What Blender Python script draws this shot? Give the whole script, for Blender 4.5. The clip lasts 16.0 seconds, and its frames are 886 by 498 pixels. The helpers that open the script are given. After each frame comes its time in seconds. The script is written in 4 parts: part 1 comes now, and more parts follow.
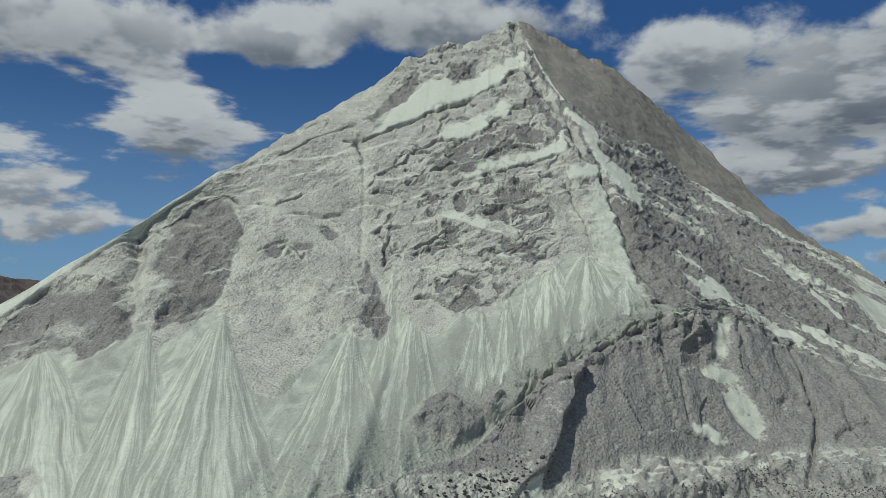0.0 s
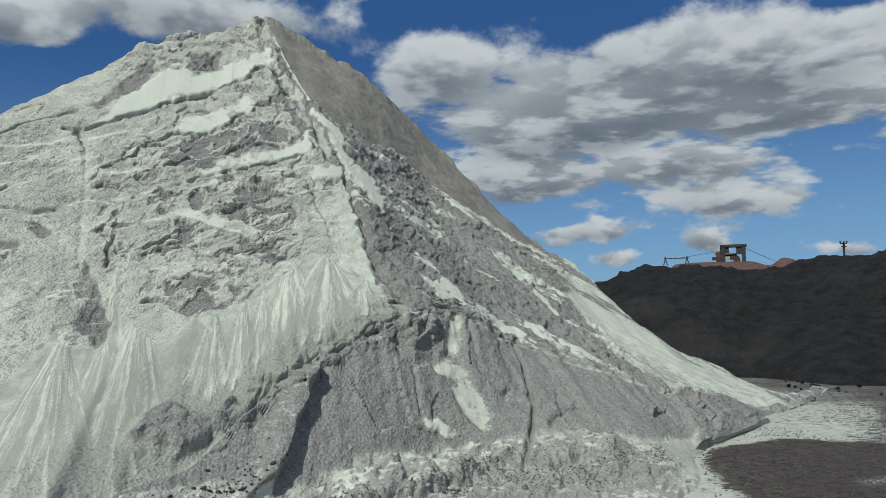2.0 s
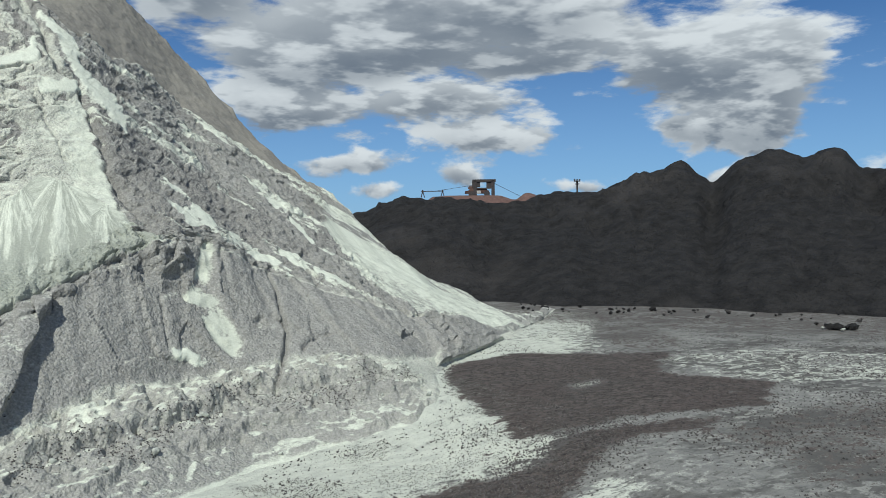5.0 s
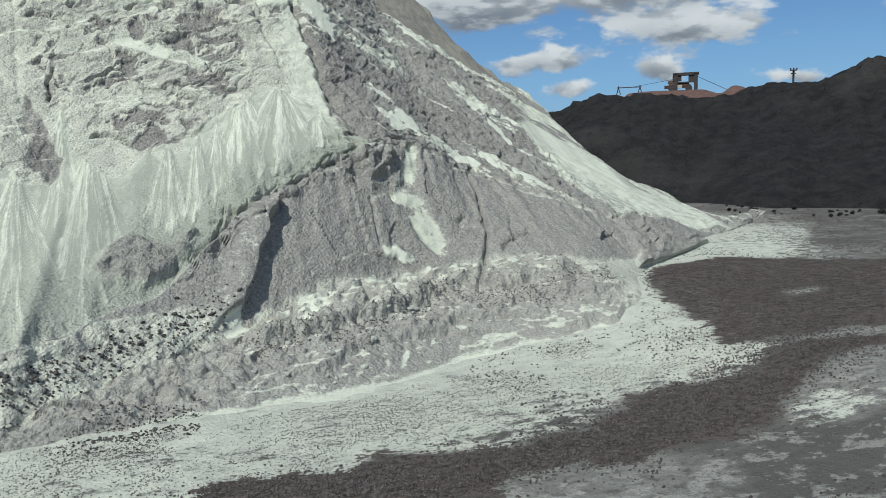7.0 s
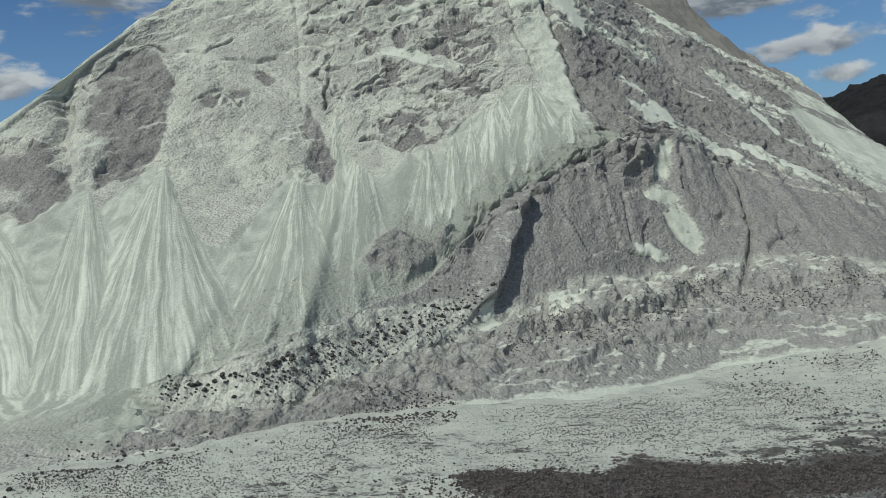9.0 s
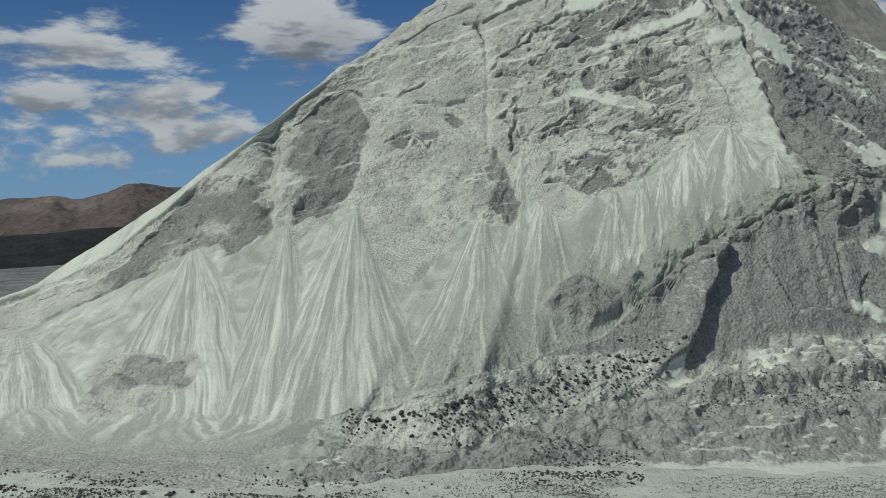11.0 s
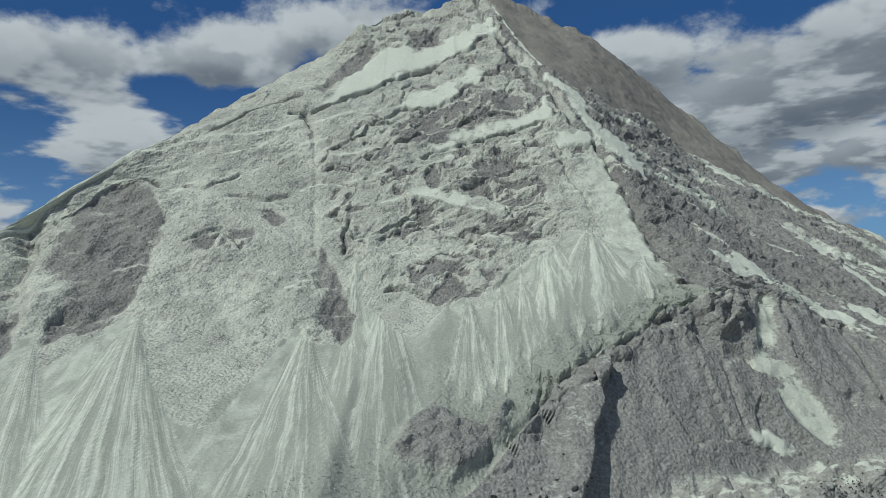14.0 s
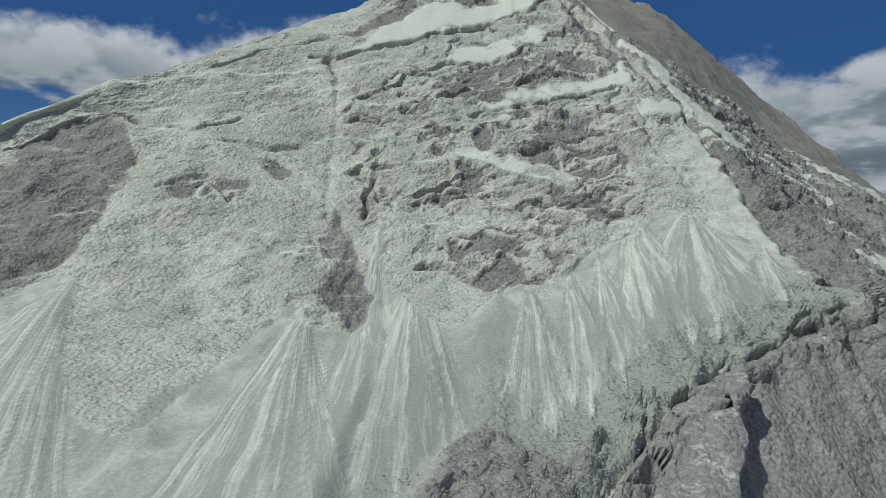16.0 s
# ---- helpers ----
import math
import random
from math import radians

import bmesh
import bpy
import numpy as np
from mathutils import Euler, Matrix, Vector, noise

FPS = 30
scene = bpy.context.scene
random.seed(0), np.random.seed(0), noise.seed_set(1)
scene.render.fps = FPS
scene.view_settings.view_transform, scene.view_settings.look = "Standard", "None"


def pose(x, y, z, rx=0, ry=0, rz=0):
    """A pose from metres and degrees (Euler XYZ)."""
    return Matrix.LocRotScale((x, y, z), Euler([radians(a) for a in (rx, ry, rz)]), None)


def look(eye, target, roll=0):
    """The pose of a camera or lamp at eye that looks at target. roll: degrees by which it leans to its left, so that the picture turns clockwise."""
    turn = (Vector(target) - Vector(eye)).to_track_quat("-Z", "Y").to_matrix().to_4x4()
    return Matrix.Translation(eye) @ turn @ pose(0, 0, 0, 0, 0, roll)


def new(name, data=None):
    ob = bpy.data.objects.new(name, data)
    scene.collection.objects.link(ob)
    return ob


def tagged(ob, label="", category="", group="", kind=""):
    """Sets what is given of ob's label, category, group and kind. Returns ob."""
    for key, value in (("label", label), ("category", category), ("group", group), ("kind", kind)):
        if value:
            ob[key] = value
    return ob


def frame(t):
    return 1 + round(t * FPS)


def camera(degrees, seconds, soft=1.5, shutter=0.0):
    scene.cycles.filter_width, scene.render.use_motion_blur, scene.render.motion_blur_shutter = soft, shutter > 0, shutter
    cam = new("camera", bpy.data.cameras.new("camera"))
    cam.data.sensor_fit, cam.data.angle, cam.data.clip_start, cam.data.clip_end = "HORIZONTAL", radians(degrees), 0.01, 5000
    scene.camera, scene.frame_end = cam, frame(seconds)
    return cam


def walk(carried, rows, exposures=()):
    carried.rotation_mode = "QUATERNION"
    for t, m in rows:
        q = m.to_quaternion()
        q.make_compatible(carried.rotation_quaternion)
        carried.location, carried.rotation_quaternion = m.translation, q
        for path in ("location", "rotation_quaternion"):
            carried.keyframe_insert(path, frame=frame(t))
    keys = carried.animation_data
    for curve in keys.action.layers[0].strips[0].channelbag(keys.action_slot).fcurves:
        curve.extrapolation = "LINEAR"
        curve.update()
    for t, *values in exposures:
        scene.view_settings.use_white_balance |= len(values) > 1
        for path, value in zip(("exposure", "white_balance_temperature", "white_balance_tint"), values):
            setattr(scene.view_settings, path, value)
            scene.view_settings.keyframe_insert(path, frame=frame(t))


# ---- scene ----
cam = camera(61.0, 16.0, 0.7)
PATH = [
    (0, (0.082, -0.052, 7.225), (-0.072, 1.936, 7.383), -0.1),
    (0.5, (0.115, -0.001, 7.182), (0.034, 1.99, 7.346), -0.1),
    (1, (0.29, 0.001, 7.21), (0.387, 1.992, 7.376), -0.5),
    (1.5, (0.6, 0.179, 7.164), (0.889, 2.151, 7.33), -1.1),
    (2, (0.856, 0.15, 7.206), (1.337, 2.085, 7.362), -1.1),
    (2.5, (0.974, -0.021, 7.295), (1.628, 1.864, 7.437), -1.0),
    (3, (0.995, -0.259, 7.375), (1.831, 1.553, 7.503), -0.2),
    (3.2, (1.04, -0.501, 7.471), (1.94, 1.281, 7.592), 0.0),
    (5.3, (0.954, -0.413, 7.05), (2.009, 1.283, 6.944), -0.3),
    (5.5, (0.93, -0.404, 7.033), (1.945, 1.31, 6.858), -0.4),
    (6, (0.883, -0.359, 7.005), (1.808, 1.398, 6.765), -0.8),
    (6.5, (0.781, -0.333, 7.016), (1.616, 1.466, 6.757), -1.1),
    (7, (0.626, -0.324, 7.08), (1.209, 1.567, 6.793), -2.0),
    (7.5, (0.441, -0.133, 7.025), (0.856, 1.802, 6.741), -2.4),
    (8, (0.431, -0.14, 6.998), (0.778, 1.809, 6.716), -2.5),
    (8.5, (0.401, -0.134, 7.019), (0.622, 1.834, 6.74), -3.0),
    (9, (0.323, -0.077, 7.001), (0.279, 1.906, 6.742), -3.8),
    (9.5, (0.192, -0.065, 6.992), (-0.087, 1.902, 6.754), -4.2),
    (10, (0.129, 0.004, 6.969), (-0.268, 1.953, 6.754), -4.4),
    (10.2, (0.085, 0.006, 6.975), (-0.358, 1.945, 6.767), -4.5),
    (12.3, (-0.186, 2.161, 6.887), (-0.697, 4.093, 6.954), -1.6),
    (12.5, (-0.335, 2.415, 6.803), (-0.782, 4.363, 6.888), -1.3),
    (13, (-0.813, 3.543, 6.827), (-0.855, 5.528, 7.071), -2.4),
    (13.5, (-0.991, 4.891, 6.478), (-0.967, 6.88, 6.68), -3.1),
    (14, (-1.128, 6.574, 6.498), (-1.164, 8.564, 6.691), -2.8),
    (14.5, (-1.651, 8.407, 6.171), (-1.585, 10.392, 6.406), -2.4),
    (15, (-1.735, 10.159, 5.866), (-1.665, 12.142, 6.115), -0.9),
    (15.5, (-1.816, 11.84, 5.863), (-1.913, 13.821, 6.119), 1.2),
    (16, (-2.069, 13.586, 5.664), (-2.165, 15.567, 5.923), 1.2),
]
walk(cam, [(t, look(eye, target, roll)) for t, eye, target, roll in PATH],
     [(0, -0.46, 6350, 4), (1.5, -0.32, 6350, 4), (3, -0.05, 6250, 4), (5.5, 0.12, 6350, 4), (7, 0.04, 6350, 4), (9, -0.36, 6350, 4), (12.5, -0.5, 6350, 4), (14, -0.42, 6200, 3), (16, -0.42, 6200, 3)])

# ---- world, sun ----
SUN_AZ, SUN_EL = -132.0, 50.0        # degrees: from +y towards +x, and above the horizon
SKY, SUN = 0.1, 4.0
world = bpy.data.worlds.new("sky")
scene.world = world
world.use_nodes = True


class Tree:
    """Short forms for building node trees."""

    def __init__(self, tree):
        self.t = tree

    def put(self, kind, **inputs):
        n = self.t.nodes.new(kind)
        for key, value in inputs.items():
            self.plug(n, key.replace("_", " "), value)
        return n

    def plug(self, n, key, value):
        socket = n.inputs[int(key[1:])] if key[0] == "#" else n.inputs[key]
        if isinstance(value, bpy.types.NodeSocket):
            self.t.links.new(value, socket)
        else:
            socket.default_value = value

    def math(self, op, a, b=0.0, c=None, clamp=False):
        n = self.t.nodes.new("ShaderNodeMath")
        n.operation, n.use_clamp = op, clamp
        for k, v in enumerate((a, b) if c is None else (a, b, c)):
            self.plug(n, "#%d" % k, v)
        return n.outputs[0]

    def vec(self, op, a, b=(0, 0, 0)):
        n = self.t.nodes.new("ShaderNodeVectorMath")
        n.operation = op
        self.plug(n, "#0", a)
        self.plug(n, "#3" if op == "SCALE" else "#1", b)
        return n.outputs[0]

    def ramp(self, value, lo, hi, a=0.0, b=1.0):
        n = self.t.nodes.new("ShaderNodeMapRange")
        n.interpolation_type = "SMOOTHSTEP"
        for k, v in enumerate((value, lo, hi, a, b)):
            self.plug(n, "#%d" % k, v)
        return n.outputs[0]

    def mix(self, f, a, b):
        n = self.t.nodes.new("ShaderNodeMix")
        n.data_type = "RGBA"
        for k, v in ((0, f), (6, a), (7, b)):
            self.plug(n, "#%d" % k, v if isinstance(v, (float, bpy.types.NodeSocket)) else (*v, 1.0))
        return n.outputs[2]

    def noise(self, vector, scale, detail=4.0, rough=0.55, distortion=0.0):
        n = self.put("ShaderNodeTexNoise", Vector=vector, Scale=scale, Detail=detail, Roughness=rough, Distortion=distortion)
        return n.outputs[0]


def build_sky():
    t = Tree(world.node_tree)
    t.t.nodes.clear()
    out, bg = t.put("ShaderNodeOutputWorld"), t.put("ShaderNodeBackground")
    sky = t.put("ShaderNodeTexSky")
    sky.sky_type, sky.sun_disc = "NISHITA", False
    sky.sun_elevation, sky.sun_rotation = radians(SUN_EL), radians(SUN_AZ)
    sky.air_density, sky.dust_density, sky.ozone_density = 1.0, 0.3, 3.0
    way = t.vec("NORMALIZE", t.put("ShaderNodeTexCoord").outputs["Generated"])
    xyz = t.put("ShaderNodeSeparateXYZ", Vector=way)
    az = t.math("DEGREES", t.math("ARCTAN2", xyz.outputs[0], xyz.outputs[1]))
    el = t.math("DEGREES", t.math("ARCSINE", xyz.outputs[2]))

    # billows: the same noise here and a little higher up, finer towards the horizon
    low = t.ramp(el, 2.0, 20.0, 1.9, 1.0)

    def billow(lift, detail):
        d = t.vec("ADD", way, (0, 0, lift))
        at = t.vec("SCALE", t.vec("MULTIPLY", d, (1.0, 1.0, 1.45)), low)
        puffs = t.put("ShaderNodeTexVoronoi", Vector=t.vec("ADD", at, t.vec("SCALE", t.put("ShaderNodeTexNoise", Vector=at, Scale=9.0, Detail=3.0).outputs["Color"], 0.09)), Scale=9.0)
        puffs.feature, puffs.inputs["Smoothness"].default_value = "SMOOTH_F1", 0.8
        rough = t.math("ADD", t.math("MULTIPLY", t.noise(at, 6.0, detail, 0.58), 0.62), t.math("MULTIPLY", t.noise(at, 15.0, detail, 0.62), 0.38))
        return t.math("MULTIPLY_ADD", puffs.outputs["Distance"], -0.28, t.math("ADD", rough, 0.12))

    fine, lifted = billow(0.0, 9.0), billow(0.03, 3.0)
    calm = billow(0.0, 3.0)
    drift = t.put("ShaderNodeTexNoise", Vector=way, Scale=7.0, Detail=5.0).outputs["Color"]
    spot = t.put("ShaderNodeCombineXYZ", X=az, Y=el).outputs[0]
    spot = t.vec("ADD", spot, t.vec("MULTIPLY", t.vec("SUBTRACT", drift, (0.5, 0.5, 0.5)), (6.0, 3.6, 0.0)))
    heap, height = 0.0, 0.0
    for a, e, wide, high, weight in (*CLOUDS_LEFT, *CLOUDS_MID, *CLOUDS_RIGHT):
        n = t.t.nodes.new("ShaderNodeVectorMath")
        n.operation = "MULTIPLY_ADD"
        t.plug(n, "#0", spot)
        n.inputs[1].default_value, n.inputs[2].default_value = (1.08 / wide, 0.9 / high, 0), (-1.08 * a / wide, -0.9 * e / high, 0)
        q = t.t.nodes.new("ShaderNodeVectorMath")
        q.operation = "DOT_PRODUCT"
        t.plug(q, "#0", n.outputs[0])
        t.plug(q, "#1", n.outputs[0])
        near = t.math("MULTIPLY", t.math("EXPONENT", t.math("MULTIPLY", q.outputs["Value"], -0.75)), weight)
        heap = t.math("ADD", heap, near)
        height = t.math("MULTIPLY_ADD", near, t.put("ShaderNodeSeparateXYZ", Vector=n.outputs[0]).outputs[1], height)
    height = t.math("DIVIDE", height, t.math("ADD", heap, 0.05))
    # beyond the banks above, scattered cloud goes on all round and overhead
    away = t.math("MAXIMUM", t.ramp(t.math("ABSOLUTE", az), 56.0, 70.0), t.ramp(el, 22.0, 30.0))
    heap = t.math("MULTIPLY_ADD", away, t.ramp(t.noise(way, 2.2, 2.0), 0.42, 0.6, 0.0, 0.9), heap)
    heap = t.math("MINIMUM", heap, 1.15)
    thick = t.math("MULTIPLY_ADD", t.math("SUBTRACT", fine, 0.5), 2.2, heap)
    cover = t.ramp(thick, 0.30, 0.66)
    relief = t.ramp(t.math("SUBTRACT", calm, lifted), -0.07, 0.09)
    crown = t.ramp(t.math("MULTIPLY_ADD", t.math("SUBTRACT", fine, 0.5), 2.0, height), -1.0, 0.8)
    thin = t.ramp(thick, 0.35, 1.05, 1.0, 0.0)
    glow = t.math("ADD", t.math("MULTIPLY", relief, 0.3), t.math("MULTIPLY_ADD", crown, 0.55, t.math("MULTIPLY", thin, 0.22)), clamp=True)
    cloud = t.mix(t.ramp(glow, -0.05, 1.0), (1.35, 1.65, 2.15), (6.5, 6.75, 7.1))
    blue = t.mix(t.ramp(el, 0.0, 20.0), (2.1, 3.7, 6.3), (0.26, 0.85, 2.6))
    blue = t.mix(0.3, blue, t.vec("MULTIPLY", sky.outputs[0], (0.5, 0.75, 1.0)))
    t.plug(bg, "Color", t.mix(cover, blue, cloud))
    t.plug(bg, "Strength", SKY)
    t.t.links.new(bg.outputs[0], out.inputs[0])


# banks of cloud: azimuth, elevation, half width and half height in degrees, weight
CLOUDS_LEFT = [(-29, 19, 7.5, 2.1, 0.8), (-39, 17.3, 7.0, 2.0, 0.8), (-17, 19.2, 3.8, 1.4, 0.8), (-24, 13.2, 4.4, 2.2, 1.05), (-41, 11.7, 6, 1.1, 0.65), (-34, 8.4, 6.5, 1.5, 0.65), (-42, 8.6, 3, 1.2, 0.5), (-31, 5.7, 5.2, 1.0, 0.55), (-40, 4.5, 7, 1.4, 0.55), (-52, 14, 6, 3, 0.9)]
CLOUDS_MID = [(-3.8, 21.3, 11, 2.2, 1.0), (14, 17.6, 4.8, 2.0, 1.0), (19.2, 12.8, 5.0, 2.2, 0.7), (20.6, 9.3, 4.4, 1.5, 0.95), (25, 5.3, 3.1, 0.75, 0.95), (27, 3.1, 2.4, 0.7, 0.8), (29.5, 17.2, 8.0, 3.0, 1.1), (25, 13.6, 6.5, 1.7, 0.8)]
CLOUDS_RIGHT = [(41, 16.8, 5.5, 2.6, 1.0), (32.4, 9.6, 6, 1.3, 1.0), (35.7, 6.8, 5.5, 1.0, 1.0), (49.5, 12.4, 4.6, 2.4, 1.1), (55, 11.2, 3.4, 2.8, 1.0), (49.8, 7.4, 1.9, 0.75, 1.0), (54.4, 7.5, 3, 1.5, 1.0), (33.4, 4.2, 1.7, 0.8, 0.85),
                (42.2, 3.4, 2.4, 0.6, 0.8), (52.1, 3.6, 1.9, 0.5, 0.8), (54.1, 4.6, 1.3, 0.4, 0.7), (53.6, 18, 3.0, 1.4, 0.6), (38, 12.8, 5, 1.2, 0.7), (47, 19, 3, 1, 0.5)]
build_sky()
lamp = bpy.data.lights.new("sun", "SUN")
lamp.energy, lamp.angle, lamp.color = SUN, radians(0.6), (1.0, 0.96, 0.89)
sun = new("sun", lamp)
a, e = radians(SUN_AZ), radians(SUN_EL)
sun.matrix_world = look(Vector((math.sin(a) * math.cos(e), math.cos(a) * math.cos(e), math.sin(e))) * 100, (0, 0, 0))


# ---- noise and curves in numpy ----
TABLE = np.random.RandomState(7).uniform(-1, 1, 1 << 16).astype(np.float32)


def vnoise(x, y, z=None, seed=0):
    """Smooth value noise, -1 to 1."""
    def split(v):
        low = np.floor(v)
        f = (v - low).astype(np.float32)
        return low.astype(np.int32), f * f * f * (f * (f * 6 - 15) + 10)

    (ix, fx), (iy, fy) = split(x), split(y)
    base = ix * 7919 + iy * 104729 + seed * 13007

    def layer(h):
        def row(g):
            a, b = TABLE[g & 65535], TABLE[(g + 7919) & 65535]
            return a + fx * (b - a)
        a, b = row(h), row(h + 104729)
        return a + fy * (b - a)

    if z is None:
        return layer(base)
    iz, fz = split(z)
    base = base + iz * 15731
    a, b = layer(base), layer(base + 15731)
    return a + fz * (b - a)


def fbm(x, y, z=None, octaves=4, seed=0, gain=0.5, ridged=False):
    total, amp, top = 0, 1.0, 0
    for k in range(octaves):
        n = vnoise(x * 2**k, y * 2**k, None if z is None else z * 2**k, seed + 17 * k)
        total = total + amp * (1 - 2 * np.abs(n) if ridged else n)
        top += amp
        amp *= gain
    return total / top


def smooth(a, b, x):
    f = np.clip((x - a) / (b - a), 0, 1)
    return f * f * (3 - 2 * f)


def curve(knots, x):
    """A smooth curve through (x, value) knots, monotone between them."""
    k = np.array(knots, float)
    px, py = k[:, 0], k[:, 1]
    d = np.diff(py) / np.diff(px)
    m = np.zeros_like(py)
    m[0], m[-1] = d[0], d[-1]
    for i in range(1, len(px) - 1):
        if d[i - 1] * d[i] > 0:
            m[i] = 2 * d[i - 1] * d[i] / (d[i - 1] + d[i])
    i = np.clip(np.searchsorted(px, x) - 1, 0, len(px) - 2)
    h = px[i + 1] - px[i]
    u = np.clip((x - px[i]) / h, 0, 1)
    return (py[i] * (2 * u**3 - 3 * u**2 + 1) + h * m[i] * (u**3 - 2 * u**2 + u)
            + py[i + 1] * (3 * u**2 - 2 * u**3) + h * m[i + 1] * (u**3 - u**2))


def inside(poly, u, v):
    """Whether points lie in a polygon, even-odd."""
    hit = np.zeros(u.shape, bool)
    for (x0, y0), (x1, y1) in zip(poly, poly[1:] + poly[:1]):
        if y0 != y1:
            hit ^= ((y0 > v) != (y1 > v)) & (u < (x1 - x0) * (v - y0) / (y1 - y0) + x0)
    return hit.astype(float)


def blur(a, times=1):
    for _ in range(times):
        for axis in (0, 1):
            p = np.concatenate([np.take(a, [0], axis), a, np.take(a, [-1], axis)], axis)
            n = a.shape[axis]
            a = (np.take(p, range(n), axis) + 2 * np.take(p, range(1, n + 1), axis) + np.take(p, range(2, n + 2), axis)) / 4
    return a


def along(line, u, v, k=1.0):
    """The distance of points from a line of (u, v) corners, v counted k times, and the side they lie on."""
    best, side = np.full(u.shape, 1e9), np.zeros(u.shape)
    for (x0, y0), (x1, y1) in zip(line, line[1:]):
        dx, dy = x1 - x0, (y1 - y0) * k
        f = np.clip(((u - x0) * dx + (v - y0) * k * dy) / (dx * dx + dy * dy), 0, 1)
        ex, ey = u - x0 - f * dx, (v - y0) * k - f * dy
        d = np.hypot(ex, ey)
        nearer = d < best
        best, side = np.where(nearer, d, best), np.where(nearer, np.sign(dx * ey - dy * ex), side)
    return best, side


def facets(u, v, seed, tilt=1.0):
    """Flat tilted pieces that meet at edges, about one across, -1 to 1; and how far in from the edge, 0 at it."""
    iu, iv = np.floor(u).astype(np.int32), np.floor(v).astype(np.int32)
    best, second, high = np.full(u.shape, 9.0), np.full(u.shape, 9.0), np.zeros(u.shape)
    for du in (-1, 0, 1):
        for dv in (-1, 0, 1):
            h = (iu + du) * 7919 + (iv + dv) * 104729 + seed * 13007
            r = [TABLE[(h + 31 * k * k + 977 * k) & 65535] for k in range(5)]
            eu, ev = u - (iu + du + 0.5 + 0.45 * r[0]), v - (iv + dv + 0.5 + 0.45 * r[1])
            d = np.hypot(eu, ev)
            nearer = d < best
            second = np.where(nearer, best, np.minimum(second, d))
            best, high = np.where(nearer, d, best), np.where(nearer, 0.5 * r[2] + tilt * (eu * r[3] + ev * r[4]), high)
    return high, second - best


def grid_normals(X, Y, Z):
    P = np.stack([X, Y, Z], -1)
    n = np.cross(np.gradient(P, axis=1), np.gradient(P, axis=0))
    return n / np.maximum(np.linalg.norm(n, axis=-1, keepdims=True), 1e-9)


def sheet(name, P, material, masks=(), normals=None, keep=None):
    """A mesh over a grid of points, rows by columns, with named masks on its vertices. keep: which quads to make."""
    rows, cols = P.shape[:2]
    me = bpy.data.meshes.new(name)
    idx = np.arange(rows * cols).reshape(rows, cols)
    quads = np.stack([idx[:-1, :-1], idx[:-1, 1:], idx[1:, 1:], idx[1:, :-1]], -1)
    quads = quads.reshape(-1, 4) if keep is None else quads[keep]
    used, quads = np.unique(quads, return_inverse=True)
    quads = quads.reshape(-1, 4)
    me.vertices.add(len(used))
    me.vertices.foreach_set("co", P.reshape(-1, 3)[used].astype(np.float32).ravel())
    me.loops.add(quads.size)
    me.loops.foreach_set("vertex_index", quads.astype(np.int32).ravel())
    me.polygons.add(len(quads))
    me.polygons.foreach_set("loop_start", np.arange(0, quads.size, 4, dtype=np.int32))
    me.polygons.foreach_set("use_smooth", np.ones(len(quads), bool))
    me.update(calc_edges=True)
    for key, values in masks:
        at = me.attributes.new(key, "FLOAT", "POINT")
        at.data.foreach_set("value", np.clip(values, 0, 1).ravel()[used].astype(np.float32))
    if normals is not None:
        me.normals_split_custom_set_from_vertices(normals.reshape(-1, 3)[used])
    me.materials.append(material)
    return new(name, me)


# ---- materials ----
def rough_material(name, colour, bumps, rough=0.95, calm="", clods=(), grit=""):
    """A dull material. colour: a function of the tree and the position, giving a colour socket. bumps: (scale, depth in metres) of the fine relief;
    clods: the same for lumps that meet in creases. Both fade where the mask calm is set."""
    m = bpy.data.materials.new(name)
    m.use_nodes = True
    t = Tree(m.node_tree)
    b = m.node_tree.nodes["Principled BSDF"]
    at = t.put("ShaderNodeNewGeometry").outputs["Position"]
    t.plug(b, "Base Color", colour(t, at))
    b.inputs["Roughness"].default_value = rough
    b.inputs["Specular IOR Level"].default_value = 0.25
    normal, still = None, None
    for key in calm.split():
        still = mask(t, key) if still is None else t.math("MAXIMUM", still, mask(t, key))
    heights = [(t.noise(at, scale, 4.0, 0.65), depth, t.ramp(still, 0.3, 0.8, 0.75, 0.3) if calm else 1.0) for scale, depth in bumps]
    for scale, depth in clods:
        bent = t.vec("ADD", at, t.vec("SCALE", t.put("ShaderNodeTexNoise", Vector=at, Scale=scale * 0.8, Detail=3.0).outputs["Color"], 0.9 / scale))
        cell = t.put("ShaderNodeTexVoronoi", Vector=bent, Scale=scale).outputs["Distance"]
        force = t.ramp(still, 0.3, 0.8, 0.9, 0.06) if calm else 1.0
        heights.append((t.math("MULTIPLY", cell, -1.0), depth, t.math("MAXIMUM", force, mask(t, grit)) if grit else force))
    for height, depth, strength in heights:
        n = t.put("ShaderNodeBump", Height=height, Distance=depth, Strength=strength)
        if normal is not None:
            t.plug(n, "Normal", normal)
        normal = n.outputs[0]
    if normal is not None:
        t.plug(b, "Normal", normal)
    return m


def mask(t, name):
    n = t.put("ShaderNodeAttribute")
    n.attribute_name = name
    return n.outputs["Fac"]


